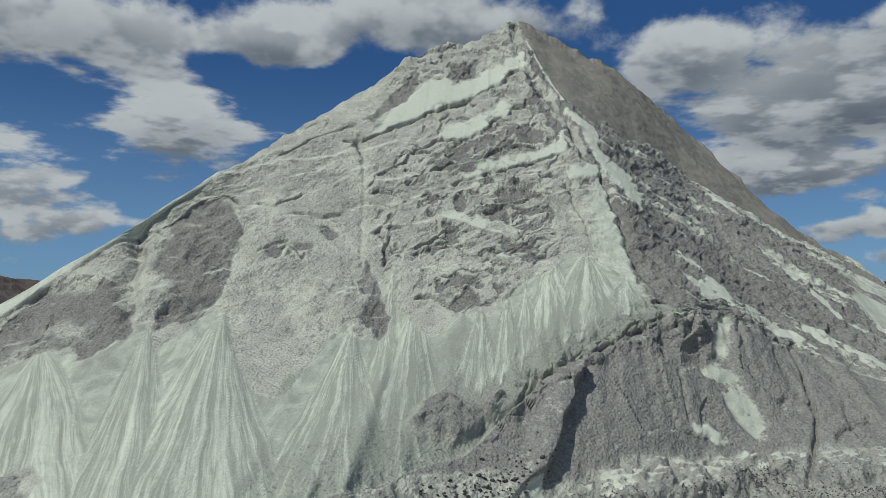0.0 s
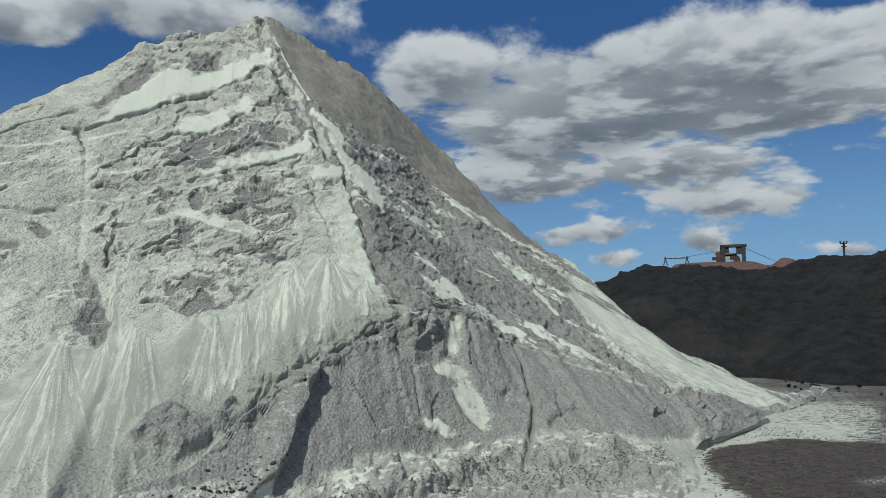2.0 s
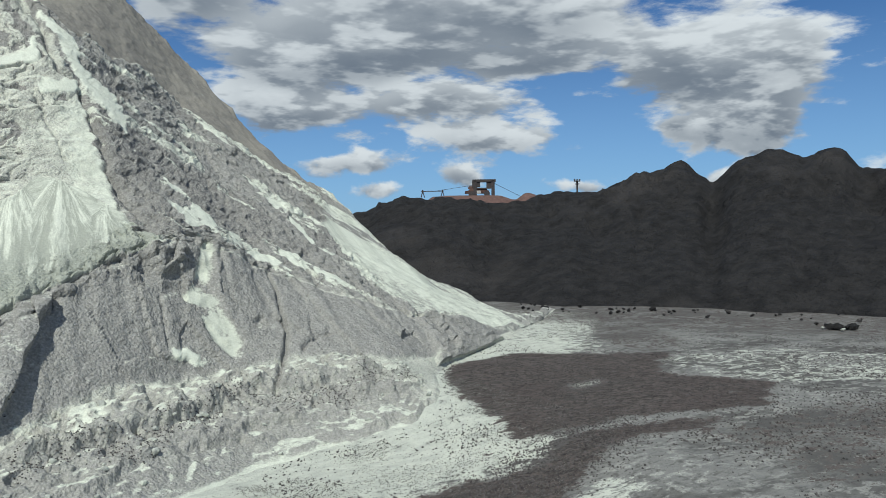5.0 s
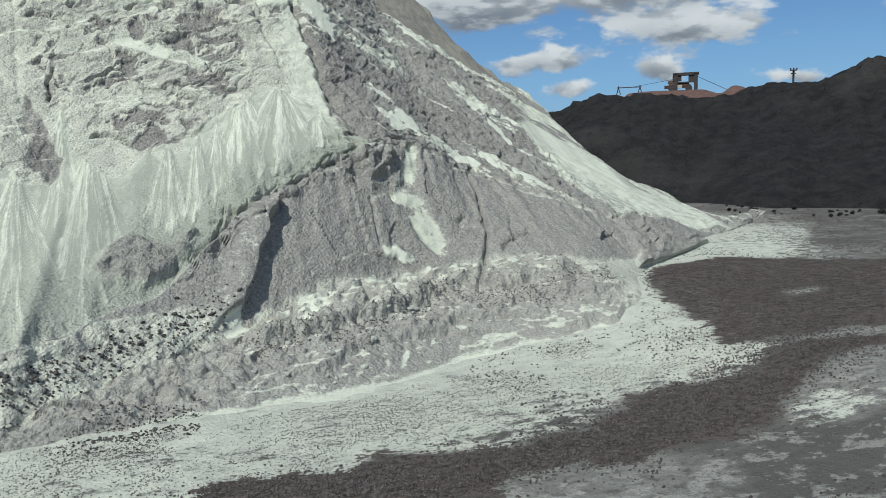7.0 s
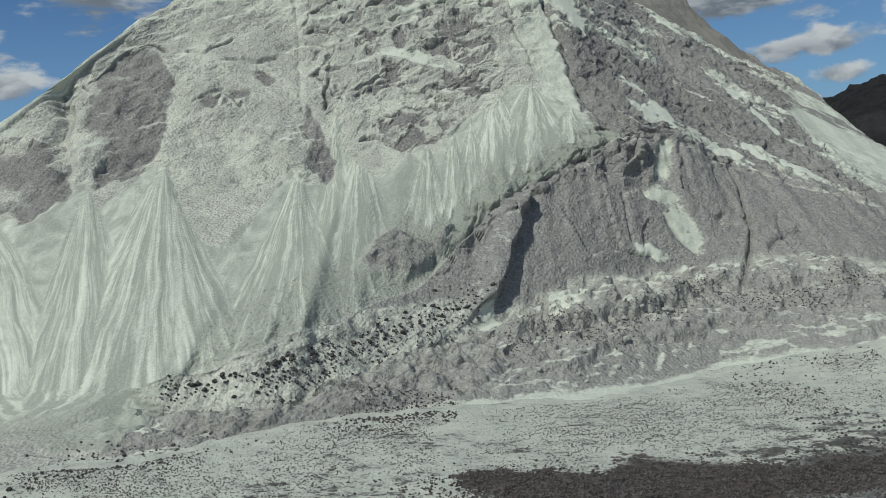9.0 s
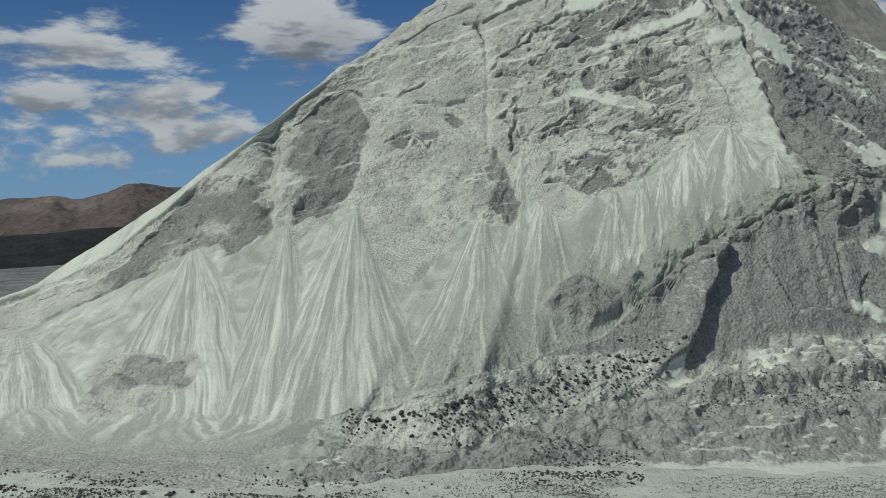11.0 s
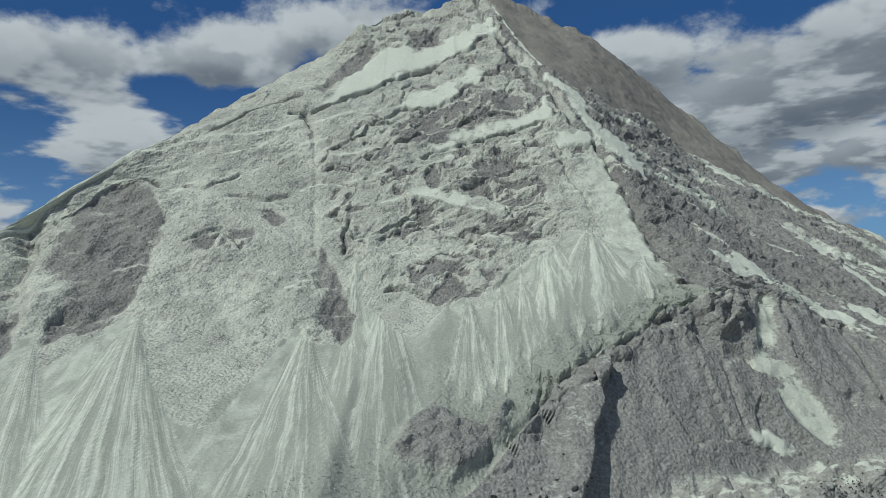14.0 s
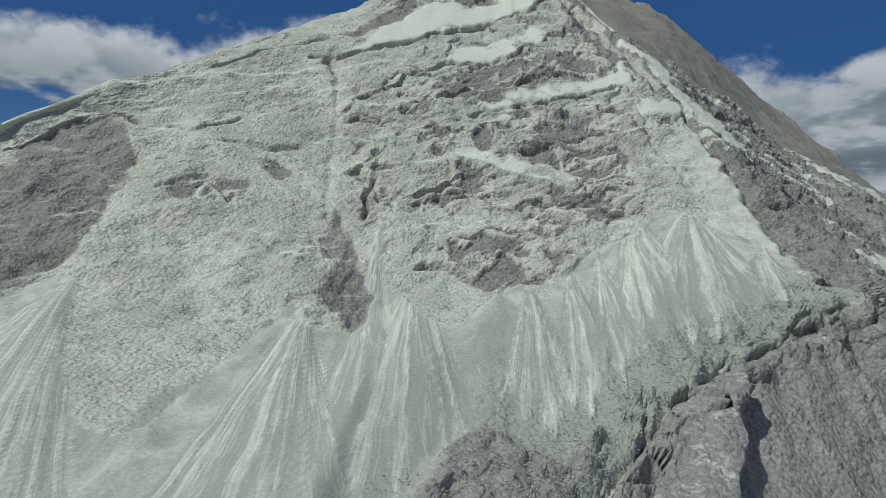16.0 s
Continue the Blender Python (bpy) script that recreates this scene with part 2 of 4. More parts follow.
def pile_colour(t, at):
    fine, mid, big = t.noise(at, 9.0, 5.0, 0.7), t.noise(at, 2.2, 5.0, 0.6), t.noise(at, 0.5, 3.0)
    wobble = t.math("MULTIPLY_ADD", t.math("ADD", fine, mid), 0.5, -0.5)

    def zone(name, sharp=0.2, fray=3.6):
        return t.ramp(t.math("ADD", mask(t, name), t.math("MULTIPLY", wobble, fray)), 0.5 - sharp, 0.5 + sharp)

    crust = t.mix(t.ramp(big, 0.4, 0.6), (0.44, 0.455, 0.395), (0.535, 0.55, 0.475))
    crust = t.mix(t.ramp(mid, 0.36, 0.5, 0.5, 0.0), crust, (0.33, 0.335, 0.31))
    crust = t.mix(t.ramp(t.noise(at, 1.1, 7.0, 0.68), 0.52, 0.6, 0.0, 0.35), crust, (0.37, 0.37, 0.345))
    crack = t.math("ABSOLUTE", t.math("SUBTRACT", t.noise(t.vec("MULTIPLY", at, (1.0, 1.0, 2.0)), 0.8, 6.0, 0.62, 0.3), 0.5))
    crust = t.mix(t.math("MULTIPLY", t.ramp(crack, 0.0, 0.012, 0.85, 0.0), t.ramp(t.noise(at, 0.7, 2.0), 0.48, 0.56)), crust, (0.16, 0.16, 0.15))
    grey = t.mix(t.ramp(fine, 0.35, 0.65), (0.202, 0.202, 0.189), (0.319, 0.318, 0.299))
    grey = t.mix(t.ramp(mid, 0.5, 0.68, 0.0, 0.6), grey, (0.33, 0.335, 0.31))
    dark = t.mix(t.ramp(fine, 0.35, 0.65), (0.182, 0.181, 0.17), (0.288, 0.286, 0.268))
    back = t.mix(t.ramp(fine, 0.35, 0.65), (0.165, 0.158, 0.14), (0.25, 0.24, 0.215))
    back = t.mix(t.ramp(big, 0.42, 0.62, 0.0, 0.5), back, (0.29, 0.275, 0.235))
    run = t.put("ShaderNodeCombineXYZ", X=t.math("MULTIPLY", mask(t, "fan_u"), 80.0), Y=t.math("MULTIPLY", mask(t, "fan_v"), 20.0)).outputs[0]
    thread = t.math("MULTIPLY_ADD", t.noise(run, 1.0, 5.0, 0.65, 0.8), 1.7, -0.85)
    thread = t.math("MULTIPLY_ADD", thread, t.ramp(mask(t, "fan_v"), 0.4, 0.6), t.math("MULTIPLY", wobble, 0.6))
    pale = t.mix(t.ramp(t.math("ADD", thread, mask(t, "streak")), 0.12, 0.9), (0.305, 0.325, 0.28), (0.575, 0.605, 0.52))
    c = t.mix(zone("grey", 0.35, 2.6), crust, grey)
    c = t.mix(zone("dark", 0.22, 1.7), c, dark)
    c = t.mix(zone("back"), c, back)
    settled = zone("pale", 0.25, 2.4)
    c = t.vec("SCALE", c, t.ramp(t.noise(at, 13.0, 3.0, 0.75), 0.38, 0.62, 0.83, 1.12))
    c = t.mix(t.ramp(t.noise(at, 24.0, 3.0, 0.6), 0.33, 0.4, 0.3, 0.0), c, t.vec("SCALE", c, 0.45))
    pale = t.vec("SCALE", pale, t.ramp(t.noise(at, 15.0, 3.0, 0.7), 0.38, 0.62, 0.92, 1.06))
    return t.mix(settled, c, pale)


def yard_colour(t, at):
    low = t.vec("MULTIPLY", at, (1.0, 1.6, 1.0))
    fine, mid, big = t.noise(at, 12.0, 4.0, 0.75), t.noise(low, 1.4, 6.0, 0.65), t.noise(low, 0.2, 5.0, 0.62)
    lump = t.noise(low, 3.2, 6.0, 0.72)
    wobble = t.math("SUBTRACT", t.math("ADD", t.math("MULTIPLY", lump, 0.8), t.math("MULTIPLY_ADD", mid, 0.9, t.math("MULTIPLY", fine, 0.5))), 1.1)
    grey = t.mix(t.ramp(big, 0.4, 0.6), (0.085, 0.084, 0.08), (0.19, 0.192, 0.182))
    grey = t.mix(t.ramp(mid, 0.5, 0.58, 0.0, 0.7), grey, (0.29, 0.295, 0.275))
    grey = t.mix(t.ramp(lump, 0.36, 0.5, 0.75, 0.0), grey, (0.075, 0.073, 0.07))
    dust = t.mix(t.ramp(mid, 0.35, 0.65), (0.42, 0.44, 0.39), (0.52, 0.545, 0.475))
    dust = t.mix(t.ramp(lump, 0.3, 0.46, 0.14, 0.0), dust, (0.2, 0.205, 0.19))
    stain = t.mix(t.ramp(lump, 0.36, 0.64), (0.02, 0.017, 0.016), (0.1, 0.085, 0.078))
    stain = t.mix(t.ramp(fine, 0.5, 0.62, 0.0, 0.5), stain, (0.15, 0.14, 0.13))
    stain = t.mix(t.ramp(big, 0.45, 0.6, 0.0, 0.35), stain, (0.055, 0.042, 0.039))
    c = t.mix(t.ramp(t.math("ADD", mask(t, "dust"), t.math("MULTIPLY", wobble, 2.2)), 0.3, 0.7), grey, dust)
    c = t.mix(t.ramp(t.math("ADD", mask(t, "stain"), t.math("MULTIPLY", wobble, 2.6)), 0.4, 0.6), c, stain)
    return t.mix(t.ramp(t.noise(at, 20.0, 3.0, 0.7), 0.32, 0.42, 0.5, 0.0), c, (0.09, 0.085, 0.08))


def speckled(a, b, scale, c=None):
    def colour(t, at):
        out = t.mix(t.ramp(t.noise(at, scale, 6.0, 0.7), 0.35, 0.65), a, b)
        return out if c is None else t.mix(t.ramp(t.noise(at, scale * 0.07, 4.0), 0.5, 0.66), out, c)
    return colour


PILE = rough_material("pale_mineral", pile_colour, ((3.5, 0.08), (11.0, 0.065)), 0.95, "pale back", ((2.4, 0.045), (9.0, 0.042)), "grit")
YARD = rough_material("yard", yard_colour, ((2.5, 0.08), (12.0, 0.05)))
DARK = rough_material("dark_gravel", speckled((0.0085, 0.0084, 0.0088), (0.022, 0.0212, 0.0214), 0.6, (0.036, 0.0335, 0.0325)), ((0.2, 1.0), (0.8, 0.6), (2.5, 0.25)))
BROWN = rough_material("brown_spoil", speckled((0.075, 0.06, 0.052), (0.12, 0.098, 0.087), 0.5, (0.16, 0.135, 0.12)), ((0.4, 0.8),))
SOOT = rough_material("black_earth", speckled((0.012, 0.012, 0.013), (0.025, 0.024, 0.022), 0.4), ((0.5, 0.5),))
RED = rough_material("red_gravel", speckled((0.085, 0.052, 0.045), (0.135, 0.083, 0.072), 1.2), ((1.0, 0.2),))
STONE = rough_material("dark_stone", speckled((0.03, 0.028, 0.028), (0.11, 0.102, 0.1), 7.0), ((12.0, 0.02),))
CRUST = rough_material("crust_block", speckled((0.28, 0.29, 0.27), (0.46, 0.49, 0.43), 4.0), ((7.0, 0.05),))
STEEL = rough_material("dark_steel", speckled((0.03, 0.028, 0.03), (0.06, 0.05, 0.05), 3.0), (), 0.6)
RUST = rough_material("rust_paint", speckled((0.05, 0.026, 0.021), (0.085, 0.045, 0.036), 2.0), (), 0.7)
WHITE = rough_material("white_paint", speckled((0.3, 0.3, 0.3), (0.42, 0.42, 0.41), 2.0), (), 0.5)


# ---- ground ----
def ground_z(x, y):
    return (0.25 + 0.5 * np.exp(-((x + 8) ** 2 + (y - 13) ** 2) / 90) + 0.5 * smooth(11, 18, x) * (1 - smooth(30, 50, x))
            - 0.5 * np.exp(-((x - 7) / 6) ** 2 - ((y - 23) / 6) ** 2) - 0.3 * smooth(45, 60, x))


def yard_z(x, y):
    """The yard's height with its small unevenness."""
    near = np.exp(-np.maximum(0, np.hypot(x - 10, y - 22) - 30) / 20)
    return ground_z(x, y) + near * (0.07 * fbm(x * 0.35, y * 0.35, None, 3, 311) + 0.035 * fbm(x * 1.2, y * 1.2, None, 3, 313) + 0.03 * np.abs(fbm(x * 0.5, y * 2.2, None, 3, 315)))


def graded(lo, hi, near_lo, near_hi, step, grow=1.12):
    """Coordinates that are step apart from near_lo to near_hi, and ever wider out to lo and hi."""
    mid = list(np.arange(near_lo, near_hi, step))
    s, v = step, mid[-1]
    while v < hi:
        s *= grow
        v += s
        mid.append(v)
    s, v = step, mid[0]
    while v > lo:
        s *= grow
        v -= s
        mid.insert(0, v)
    return np.array(mid)


# lines of the stockpile from its foot to its crest: over x, how far back and how high
TOE = [(-42, 18), (-20, 16), (-12, 15.2), (-8, 15.2), (-3, 17.8), (1, 18.6), (5, 20), (9, 22.2), (13, 22.4), (15.5, 23), (17, 25), (18.5, 28), (20, 30), (27, 35), (34, 40.5), (44, 50)]
BASE_Y = [(-42, 20), (-20, 18.2), (-14, 17.3), (-9.5, 17.2), (-8, 18.1), (-6.5, 17.9), (-5, 18.1), (-3.4, 19.3), (-2, 20.9), (1, 23.8), (5, 27), (9, 29), (13, 29.3), (16, 28.8), (20, 30.8), (27, 35.8), (34, 41), (44, 50.6)]
BASE_Z = [(-42, 0.35), (-20, 0.5), (-14, 0.65), (-9.5, 0.95), (-8, 0.9), (-6.5, 0.78), (-5, 0.78), (-3.4, 0.85), (-2, 1.0), (1, 1.2), (5, 1.9), (9, 1.7), (13, 1.9), (16, 1.6), (20, 1.2), (27, 1), (34, 0.7), (44, 0.4)]
LIP_Y = [(-42, 21), (-20, 20.5), (-14, 19.6), (-9.5, 18.4), (-8, 18.5), (-7.3, 18.6), (-5.6, 19.1), (-4.6, 20), (-3.4, 21.5), (-2, 23.2), (-0.5, 25.0), (0.7, 26.8), (2, 28.4), (5, 31), (7.5, 32.6), (10, 33.6), (13, 34.6), (17, 33.5), (20, 33.8), (27, 37), (34, 41.5), (44, 51)]
LIP_Z = [(-42, 0.45), (-20, 0.95), (-14, 1.25), (-9.5, 1.55), (-8, 1.42), (-7.3, 1.57), (-5.6, 1.88), (-4.6, 2.1), (-3.4, 2.35), (-2, 2.5), (-0.5, 3.0), (0.7, 3.9), (2, 4.9), (5, 6.1), (7.5, 6.9), (10, 6.5), (13, 5.4), (17, 3.9), (20, 3.0), (27, 1.7), (34, 1.0), (44, 0.45)]
FAN_Y = [(-42, 22), (-24, 25), (-18, 27), (-14.3, 29.3), (-11.6, 30.4), (-8, 30.2), (-5.3, 30.6), (-3, 32.8), (0, 33.4), (3.5, 35), (7.5, 33.4), (10, 35), (13, 37), (17, 37), (20, 37.5), (27, 39), (34, 42), (44, 51.4)]
FAN_Z = [(-42, 0.5), (-24, 2.7), (-18, 5.2), (-14.3, 6.9), (-11.6, 7.0), (-8, 6.4), (-5.3, 6.0), (-3, 7.5), (0, 7.6), (3.5, 9.0), (7.5, 7.7), (10, 7.6), (13, 7.0), (17, 5.6), (20, 4.6), (27, 2.6), (34, 1.2), (44, 0.5)]
MID_Y = [(-42, 24), (-24, 27.5), (-18, 31), (-13.5, 36.3), (-8, 37.1), (0, 37.5), (6, 37.4), (9, 42), (13, 45), (17, 44), (20, 43.5), (27, 41.5), (34, 42.5), (44, 51.8)]
MID_Z = [(-42, 0.5), (-24, 3.7), (-18, 8.2), (-13.5, 12.7), (-8, 12.3), (0, 11.6), (6, 11.2), (9, 12.5), (13, 12), (17, 9.6), (20, 8), (24.5, 5.0), (27, 3.4), (34, 1.2), (44, 0.5)]
TOP_Y = [(-42, 25), (-24, 28.5), (-18, 32.6), (-13.5, 38), (-8, 41.5), (0, 42.6), (4, 42), (9, 47), (13, 50), (17, 49), (20, 47), (27, 43.5), (34, 43), (44, 52)]
TOP_Z = [(-42, 0.5), (-24, 4.75), (-18, 9.95), (-13.5, 14.75), (-8, 17.2), (0, 16.8), (4, 15.8), (9, 16.4), (13, 15.6), (17, 12.6), (20, 10), (24.5, 6.0), (27, 4.1), (34, 1.3), (44, 0.5)]
CREST_Y = [(-42, 26), (-33, 27), (-25, 29), (-20, 31.5), (-16.5, 34), (-13, 40), (-8.6, 47.5), (-5.7, 51), (-1, 55), (1.8, 57), (8.6, 56), (13.2, 56), (16.2, 54), (19.2, 51), (23, 47), (28, 45), (35, 43.6), (44, 52.5)]
CREST_Z = [(-42, 0.4), (-33, 0.5), (-25, 5.0), (-20, 8.5), (-16.5, 11.5), (-15, 13.3), (-13, 16.05), (-10.8, 18.8), (-8.6, 21.55), (-5.7, 25.0), (-1, 27.8), (1.8, 29.75), (3.8, 28.1), (8.6, 25.4), (11.4, 22.8), (13.2, 20.9), (16.2, 16.85), (19.2, 12.75), (22.2, 9.5), (24.5, 6.6), (26.8, 4.6), (30, 3.1), (35, 0.95), (44, 0.2)]
# the powder's upper and lower edge, as the line (2: lip, 3: top of the fans, 4: middle, 5: top, 6: crest) over x
FAN_TOP = [(-42, 3), (-24, 3.0), (-17.7, 3.08), (-16, 2.85), (-14, 2.95), (-13, 2.8), (-11.7, 3.04), (-10, 2.78), (-7.5, 2.57), (-6.9, 2.85), (-6.4, 3.08), (-5.7, 2.98), (-5.1, 3.0), (-4.8, 3.5), (-4.3, 3.1), (-2.7, 2.75), (-0.9, 2.96), (-0.4, 2.86), (0, 2.98), (1.1, 3.12), (2.2, 3.1), (3.4, 3.34), (5.7, 3.13), (7.5, 2.9), (8.0, 2.3), (44, 2.0)]
FAN_FOOT = [(-42, 0.8), (-14, 0.9), (-10, 0.7), (-9.3, 0.43), (-8.0, 0.3), (-7.5, 0.7), (-7.2, 1.6), (-7, 2.1), (-5, 2.12), (-3, 2.1), (-2.2, 2.12), (-2.0, 2.3), (-1.4, 2.47), (0, 2.42), (1.2, 2.37), (2.2, 2.3), (3.4, 2.24), (5.0, 2.32), (7.5, 2.85), (44, 2.85)]
FANS = [(-24, 3.0, 3.4, 0.4), (-17.4, 3.05, 2.8, 0.45), (-13.9, 2.95, 2.0, 0.5), (-11.5, 3.05, 3.0, 0.9), (-8.3, 1.75, 1.5, 0.5), (-6.1, 3.08, 2.2, 0.7), (-4.9, 3.5, 1.0, 0.3), (-3.8, 3.12, 1.7, 0.35), (-0.8, 2.95, 1.5, 0.3), (0.35, 3.05, 1.2, 0.28), (1.2, 3.06, 1.4, 0.3), (2.4, 3.4, 1.5, 0.35), (4.1, 3.38, 2.0, 0.4), (5.7, 3.12, 1.6, 0.15)]
RIDGE = [(1.4, 6.0), (2.2, 5.72), (3.6, 5.5), (5.4, 5.28), (7.8, 5.16), (11, 5.1), (14.4, 4.75), (17.3, 4.8), (19.2, 5.25), (20.4, 5.7), (21.2, 6.1), (22.5, 6.1)]


def pieces(m, least=150):
    """The separate pieces of a mask over a grid, the small ones left out."""
    ids = np.where(m, np.arange(m.size).reshape(m.shape), -1)
    while True:
        p = np.pad(ids, 1, constant_values=-1)
        far = np.where(m, np.maximum.reduce([p[1:-1, 1:-1], p[:-2, 1:-1], p[2:, 1:-1], p[1:-1, :-2], p[1:-1, 2:]]), -1)
        for axis, order in ((1, 1), (1, -1), (0, 1), (0, -1)):
            run, ok = (far.T, m.T) if axis == 0 else (far, m)
            run, ok = run[:, ::order].copy(), ok[:, ::order]
            for c in range(1, run.shape[1]):
                run[:, c] = np.where(ok[:, c] & ok[:, c - 1], np.maximum(run[:, c], run[:, c - 1]), run[:, c])
            run = run[:, ::order]
            far = run.T if axis == 0 else run
        if (far == ids).all():
            break
        ids = far
    names, counts = np.unique(ids[ids >= 0], return_counts=True)
    return [ids == i for i, n in zip(names, counts) if n >= least]


def stockpile():
    x = np.concatenate([np.arange(-42, -22, 0.25), np.arange(-22, 21, 0.06), np.arange(21, 44.01, 0.15)])
    ys = [curve(c, x) for c in (TOE, BASE_Y, LIP_Y, FAN_Y, MID_Y, TOP_Y, CREST_Y)]
    zs = [ground_z(x, ys[0]) - 0.1] + [curve(c, x) for c in (BASE_Z, LIP_Z, FAN_Z, MID_Z, TOP_Z, CREST_Z)]
    z0 = np.zeros_like(x)
    ys[2] = ys[2] + smooth(-9, -7, x) * (0.35 * fbm(x * 0.6, z0, None, 3, 601) + 0.2 * fbm(x * 1.9, z0, None, 3, 603))
    zs[2] = zs[2] + smooth(-9, -7, x) * 0.2 * fbm(x * 0.9, z0, None, 3, 605)
    zs[6] = zs[6] + smooth(-10, -6, x) * (1 - smooth(24, 30, x)) * 0.2 * fbm(x * 0.5, z0, None, 2, 607)
    ys.append(ys[-1] + 1.5 * zs[-1] + 0.5)
    zs.append(np.full_like(x, -0.3))
    s = np.concatenate([np.linspace(k, k + 1, n, endpoint=False) for k, n in enumerate((95, 85, 145, 105, 90, 125, 30))] + [[7.0]])
    f, k = s - np.minimum(np.floor(s), 6), np.minimum(np.floor(s), 6).astype(int)
    ys, zs = np.array(ys), np.array(zs)
    Y = ys[k] + f[:, None] * (ys[k + 1] - ys[k])
    Z = zs[k] + f[:, None] * (zs[k + 1] - zs[k])
    X, S = np.tile(x, (len(s), 1)), np.tile(s[:, None], (1, len(x)))
    soft = blur(np.stack([Y, Z]).reshape(2 * len(s), -1)[: len(s)], 3), blur(Z, 3)
    hard = smooth(1.6, 2.0, S) * (1 - smooth(2.0, 2.3, S))
    Y, Z = Y * hard + soft[0] * (1 - hard), Z * hard + soft[1] * (1 - hard)
    N = grid_normals(X, Y, Z)

    # regions, with frayed edges
    fray = 0.45 * fbm(X * 0.8, Z * 0.8, Y * 0.5, 3, 3) + 0.22 * fbm(X * 2.6, Z * 2.6, Y, 3, 5)
    fray_s = 0.08 * fbm(X * 0.9, Z * 0.9, Y * 0.5, 3, 7) + 0.04 * fbm(X * 3.0, Z * 3.0, Y, 3, 9)
    U, W = X + fray, S + fray_s

    def patch(poly, soften=2):
        return blur(inside(poly, U, W), soften * 3)

    # powder fans: cones under their openings, furrowed down the slope
    cone, streak, owner, fan_u = np.zeros_like(X), np.zeros_like(X), np.full(X.shape, -1), 0.5 + 0.011 * X
    for i, (xa, sa, spread, high) in enumerate(FANS):
        t = np.maximum(sa - S, 0) + 0.04
        ya = float(Y[int(np.abs(s - sa).argmin()), int(np.abs(x - xa).argmin())])
        fall = xa + (Y - ya) * 0.85 * (xa + 0.8) / ya      # the slope falls towards the yard's middle
        th = (X - fall) / t + (0.07 * vnoise(X * 0.8, S * 4, None, 163 + i) + 0.05 * vnoise(X * 2.2, S * 11, None, 164 + i)) * smooth(0, 0.5, t)
        h = high * 0.22 * np.clip(1 - (th / spread) ** 2, 0, 1) ** 1.5 * smooth(0, 0.25, t) * (1 - 0.5 * smooth(0.6, 1.4, t))
        finger = vnoise(th * 5.5 + 0.5 * vnoise(X * 1.1, t * 4, None, 169), t * 1.3, None, 171 + i)
        lines = 0.3 * vnoise(th * 2.3, t * 1.5, None, 175 + i) + 0.5 * (smooth(-0.1, 0.35, finger) - 0.45) + 0.3 * vnoise(th * 10 + 0.6 * vnoise(X * 3, t * 7, None, 165), t * 3.5, None, 193 + i)
        better = h > cone
        cone, streak, owner, fan_u = np.where(better, h, cone), np.where(better, lines, streak), np.where(better, i, owner), np.where(better, 0.5 + th * 0.1, fan_u)
    tops, feet = curve(FAN_TOP, X), curve(FAN_FOOT, X) - smooth(-8, -6, X) * (0.14 * smooth(0.005, 0.06, cone) + 0.13 * streak - 0.07)
    fans = smooth(-0.02, 0.03, tops + 0.4 * fray_s - S) * smooth(-0.03, 0.03, S - feet - 0.5 * fray_s) * (1 - smooth(7.6, 8.1, X))
    brow = smooth(1.75, 1.88, W) * (1 - smooth(2.08, 2.16, W)) * smooth(-1.0, 0.5, X) * (1 - smooth(8.2, 9.2, X))
    block = patch([(-3.0, 2.24), (-2.2, 2.32), (-1.0, 2.22), (0.1, 2.1), (-0.1, 2.02), (-1.0, 2.08), (-2.4, 2.1)], 2)
    crop = patch([(-17.9, 2.25), (-16.6, 2.27), (-15.3, 2.2), (-13.6, 2.26), (-13.1, 2.24), (-13.4, 2.1), (-14.2, 2.07), (-15.0, 1.75), (-16.2, 1.78), (-17.0, 1.95), (-17.6, 2.1)], 1)
    fans = fans * (1 - crop) * (1 - block)
    flank = np.where(X > 1.4, smooth(-0.02, 0.04, W - curve(RIDGE, X)), 0) * (1 - smooth(20.3, 21.5, X)) * (S <= 6.99)
    edge = curve([(1.5, 4.0), (2.9, 6.6), (3.2, 7.2), (3.93, 5.9), (4.75, 5.3), (5.3, 4.1), (5.6, 2.2), (6.0, 1.5)], S)
    rocky = smooth(-0.15, 0.15, U - edge) * (1 - flank) * smooth(1.95, 2.1, W)
    tail = patch([(18.5, 3.75), (19.6, 3.95), (22, 6.05), (36, 6.1), (34, 1.2), (30, 0.9), (26.3, 2.1), (21.4, 2.1), (21.1, 2.67), (19.8, 3.35)], 4)
    drift = patch([(18.6, 3.7), (19.4, 3.9), (21.6, 4.15), (24.0, 3.9), (29.1, 4.1), (31.6, 1.9), (28.6, 1.7), (20.8, 2.2), (19.3, 2.87)], 3)
    face = smooth(2.9, 3.0, W) * (S < 6.3) * (1 - fans) * (1 - flank) * (1 - rocky)
    cliff = smooth(0.95, 1.1, W) * (1 - smooth(1.97, 2.03, S)) * smooth(-8.6, -7.5, U) * (1 - tail)
    apron = (1 - smooth(0.9, 1.1, W)) * smooth(-8.8, -7.8, U) * (1 - smooth(14.5, 17.5, U))
    bench = (1 - fans) * smooth(1.98, 2.03, S) * (1 - smooth(2.6, 2.9, S)) * (1 - smooth(7.2, 8, X)) * smooth(-8.5, -7, X)
    lens = patch([(-8.5, 1.95), (-6.4, 2.0), (-3.4, 1.95), (-1.9, 1.85), (0.2, 1.4), (1.0, 0.95), (1.3, 0.2), (-2.5, 0.2), (-4.4, 0.38), (-5.6, 0.3), (-7.4, 1.0)], 3)
    rim = smooth(4.75, 4.9, W) * (1 - smooth(-16, -12.5, X)) * (S < 6.9)
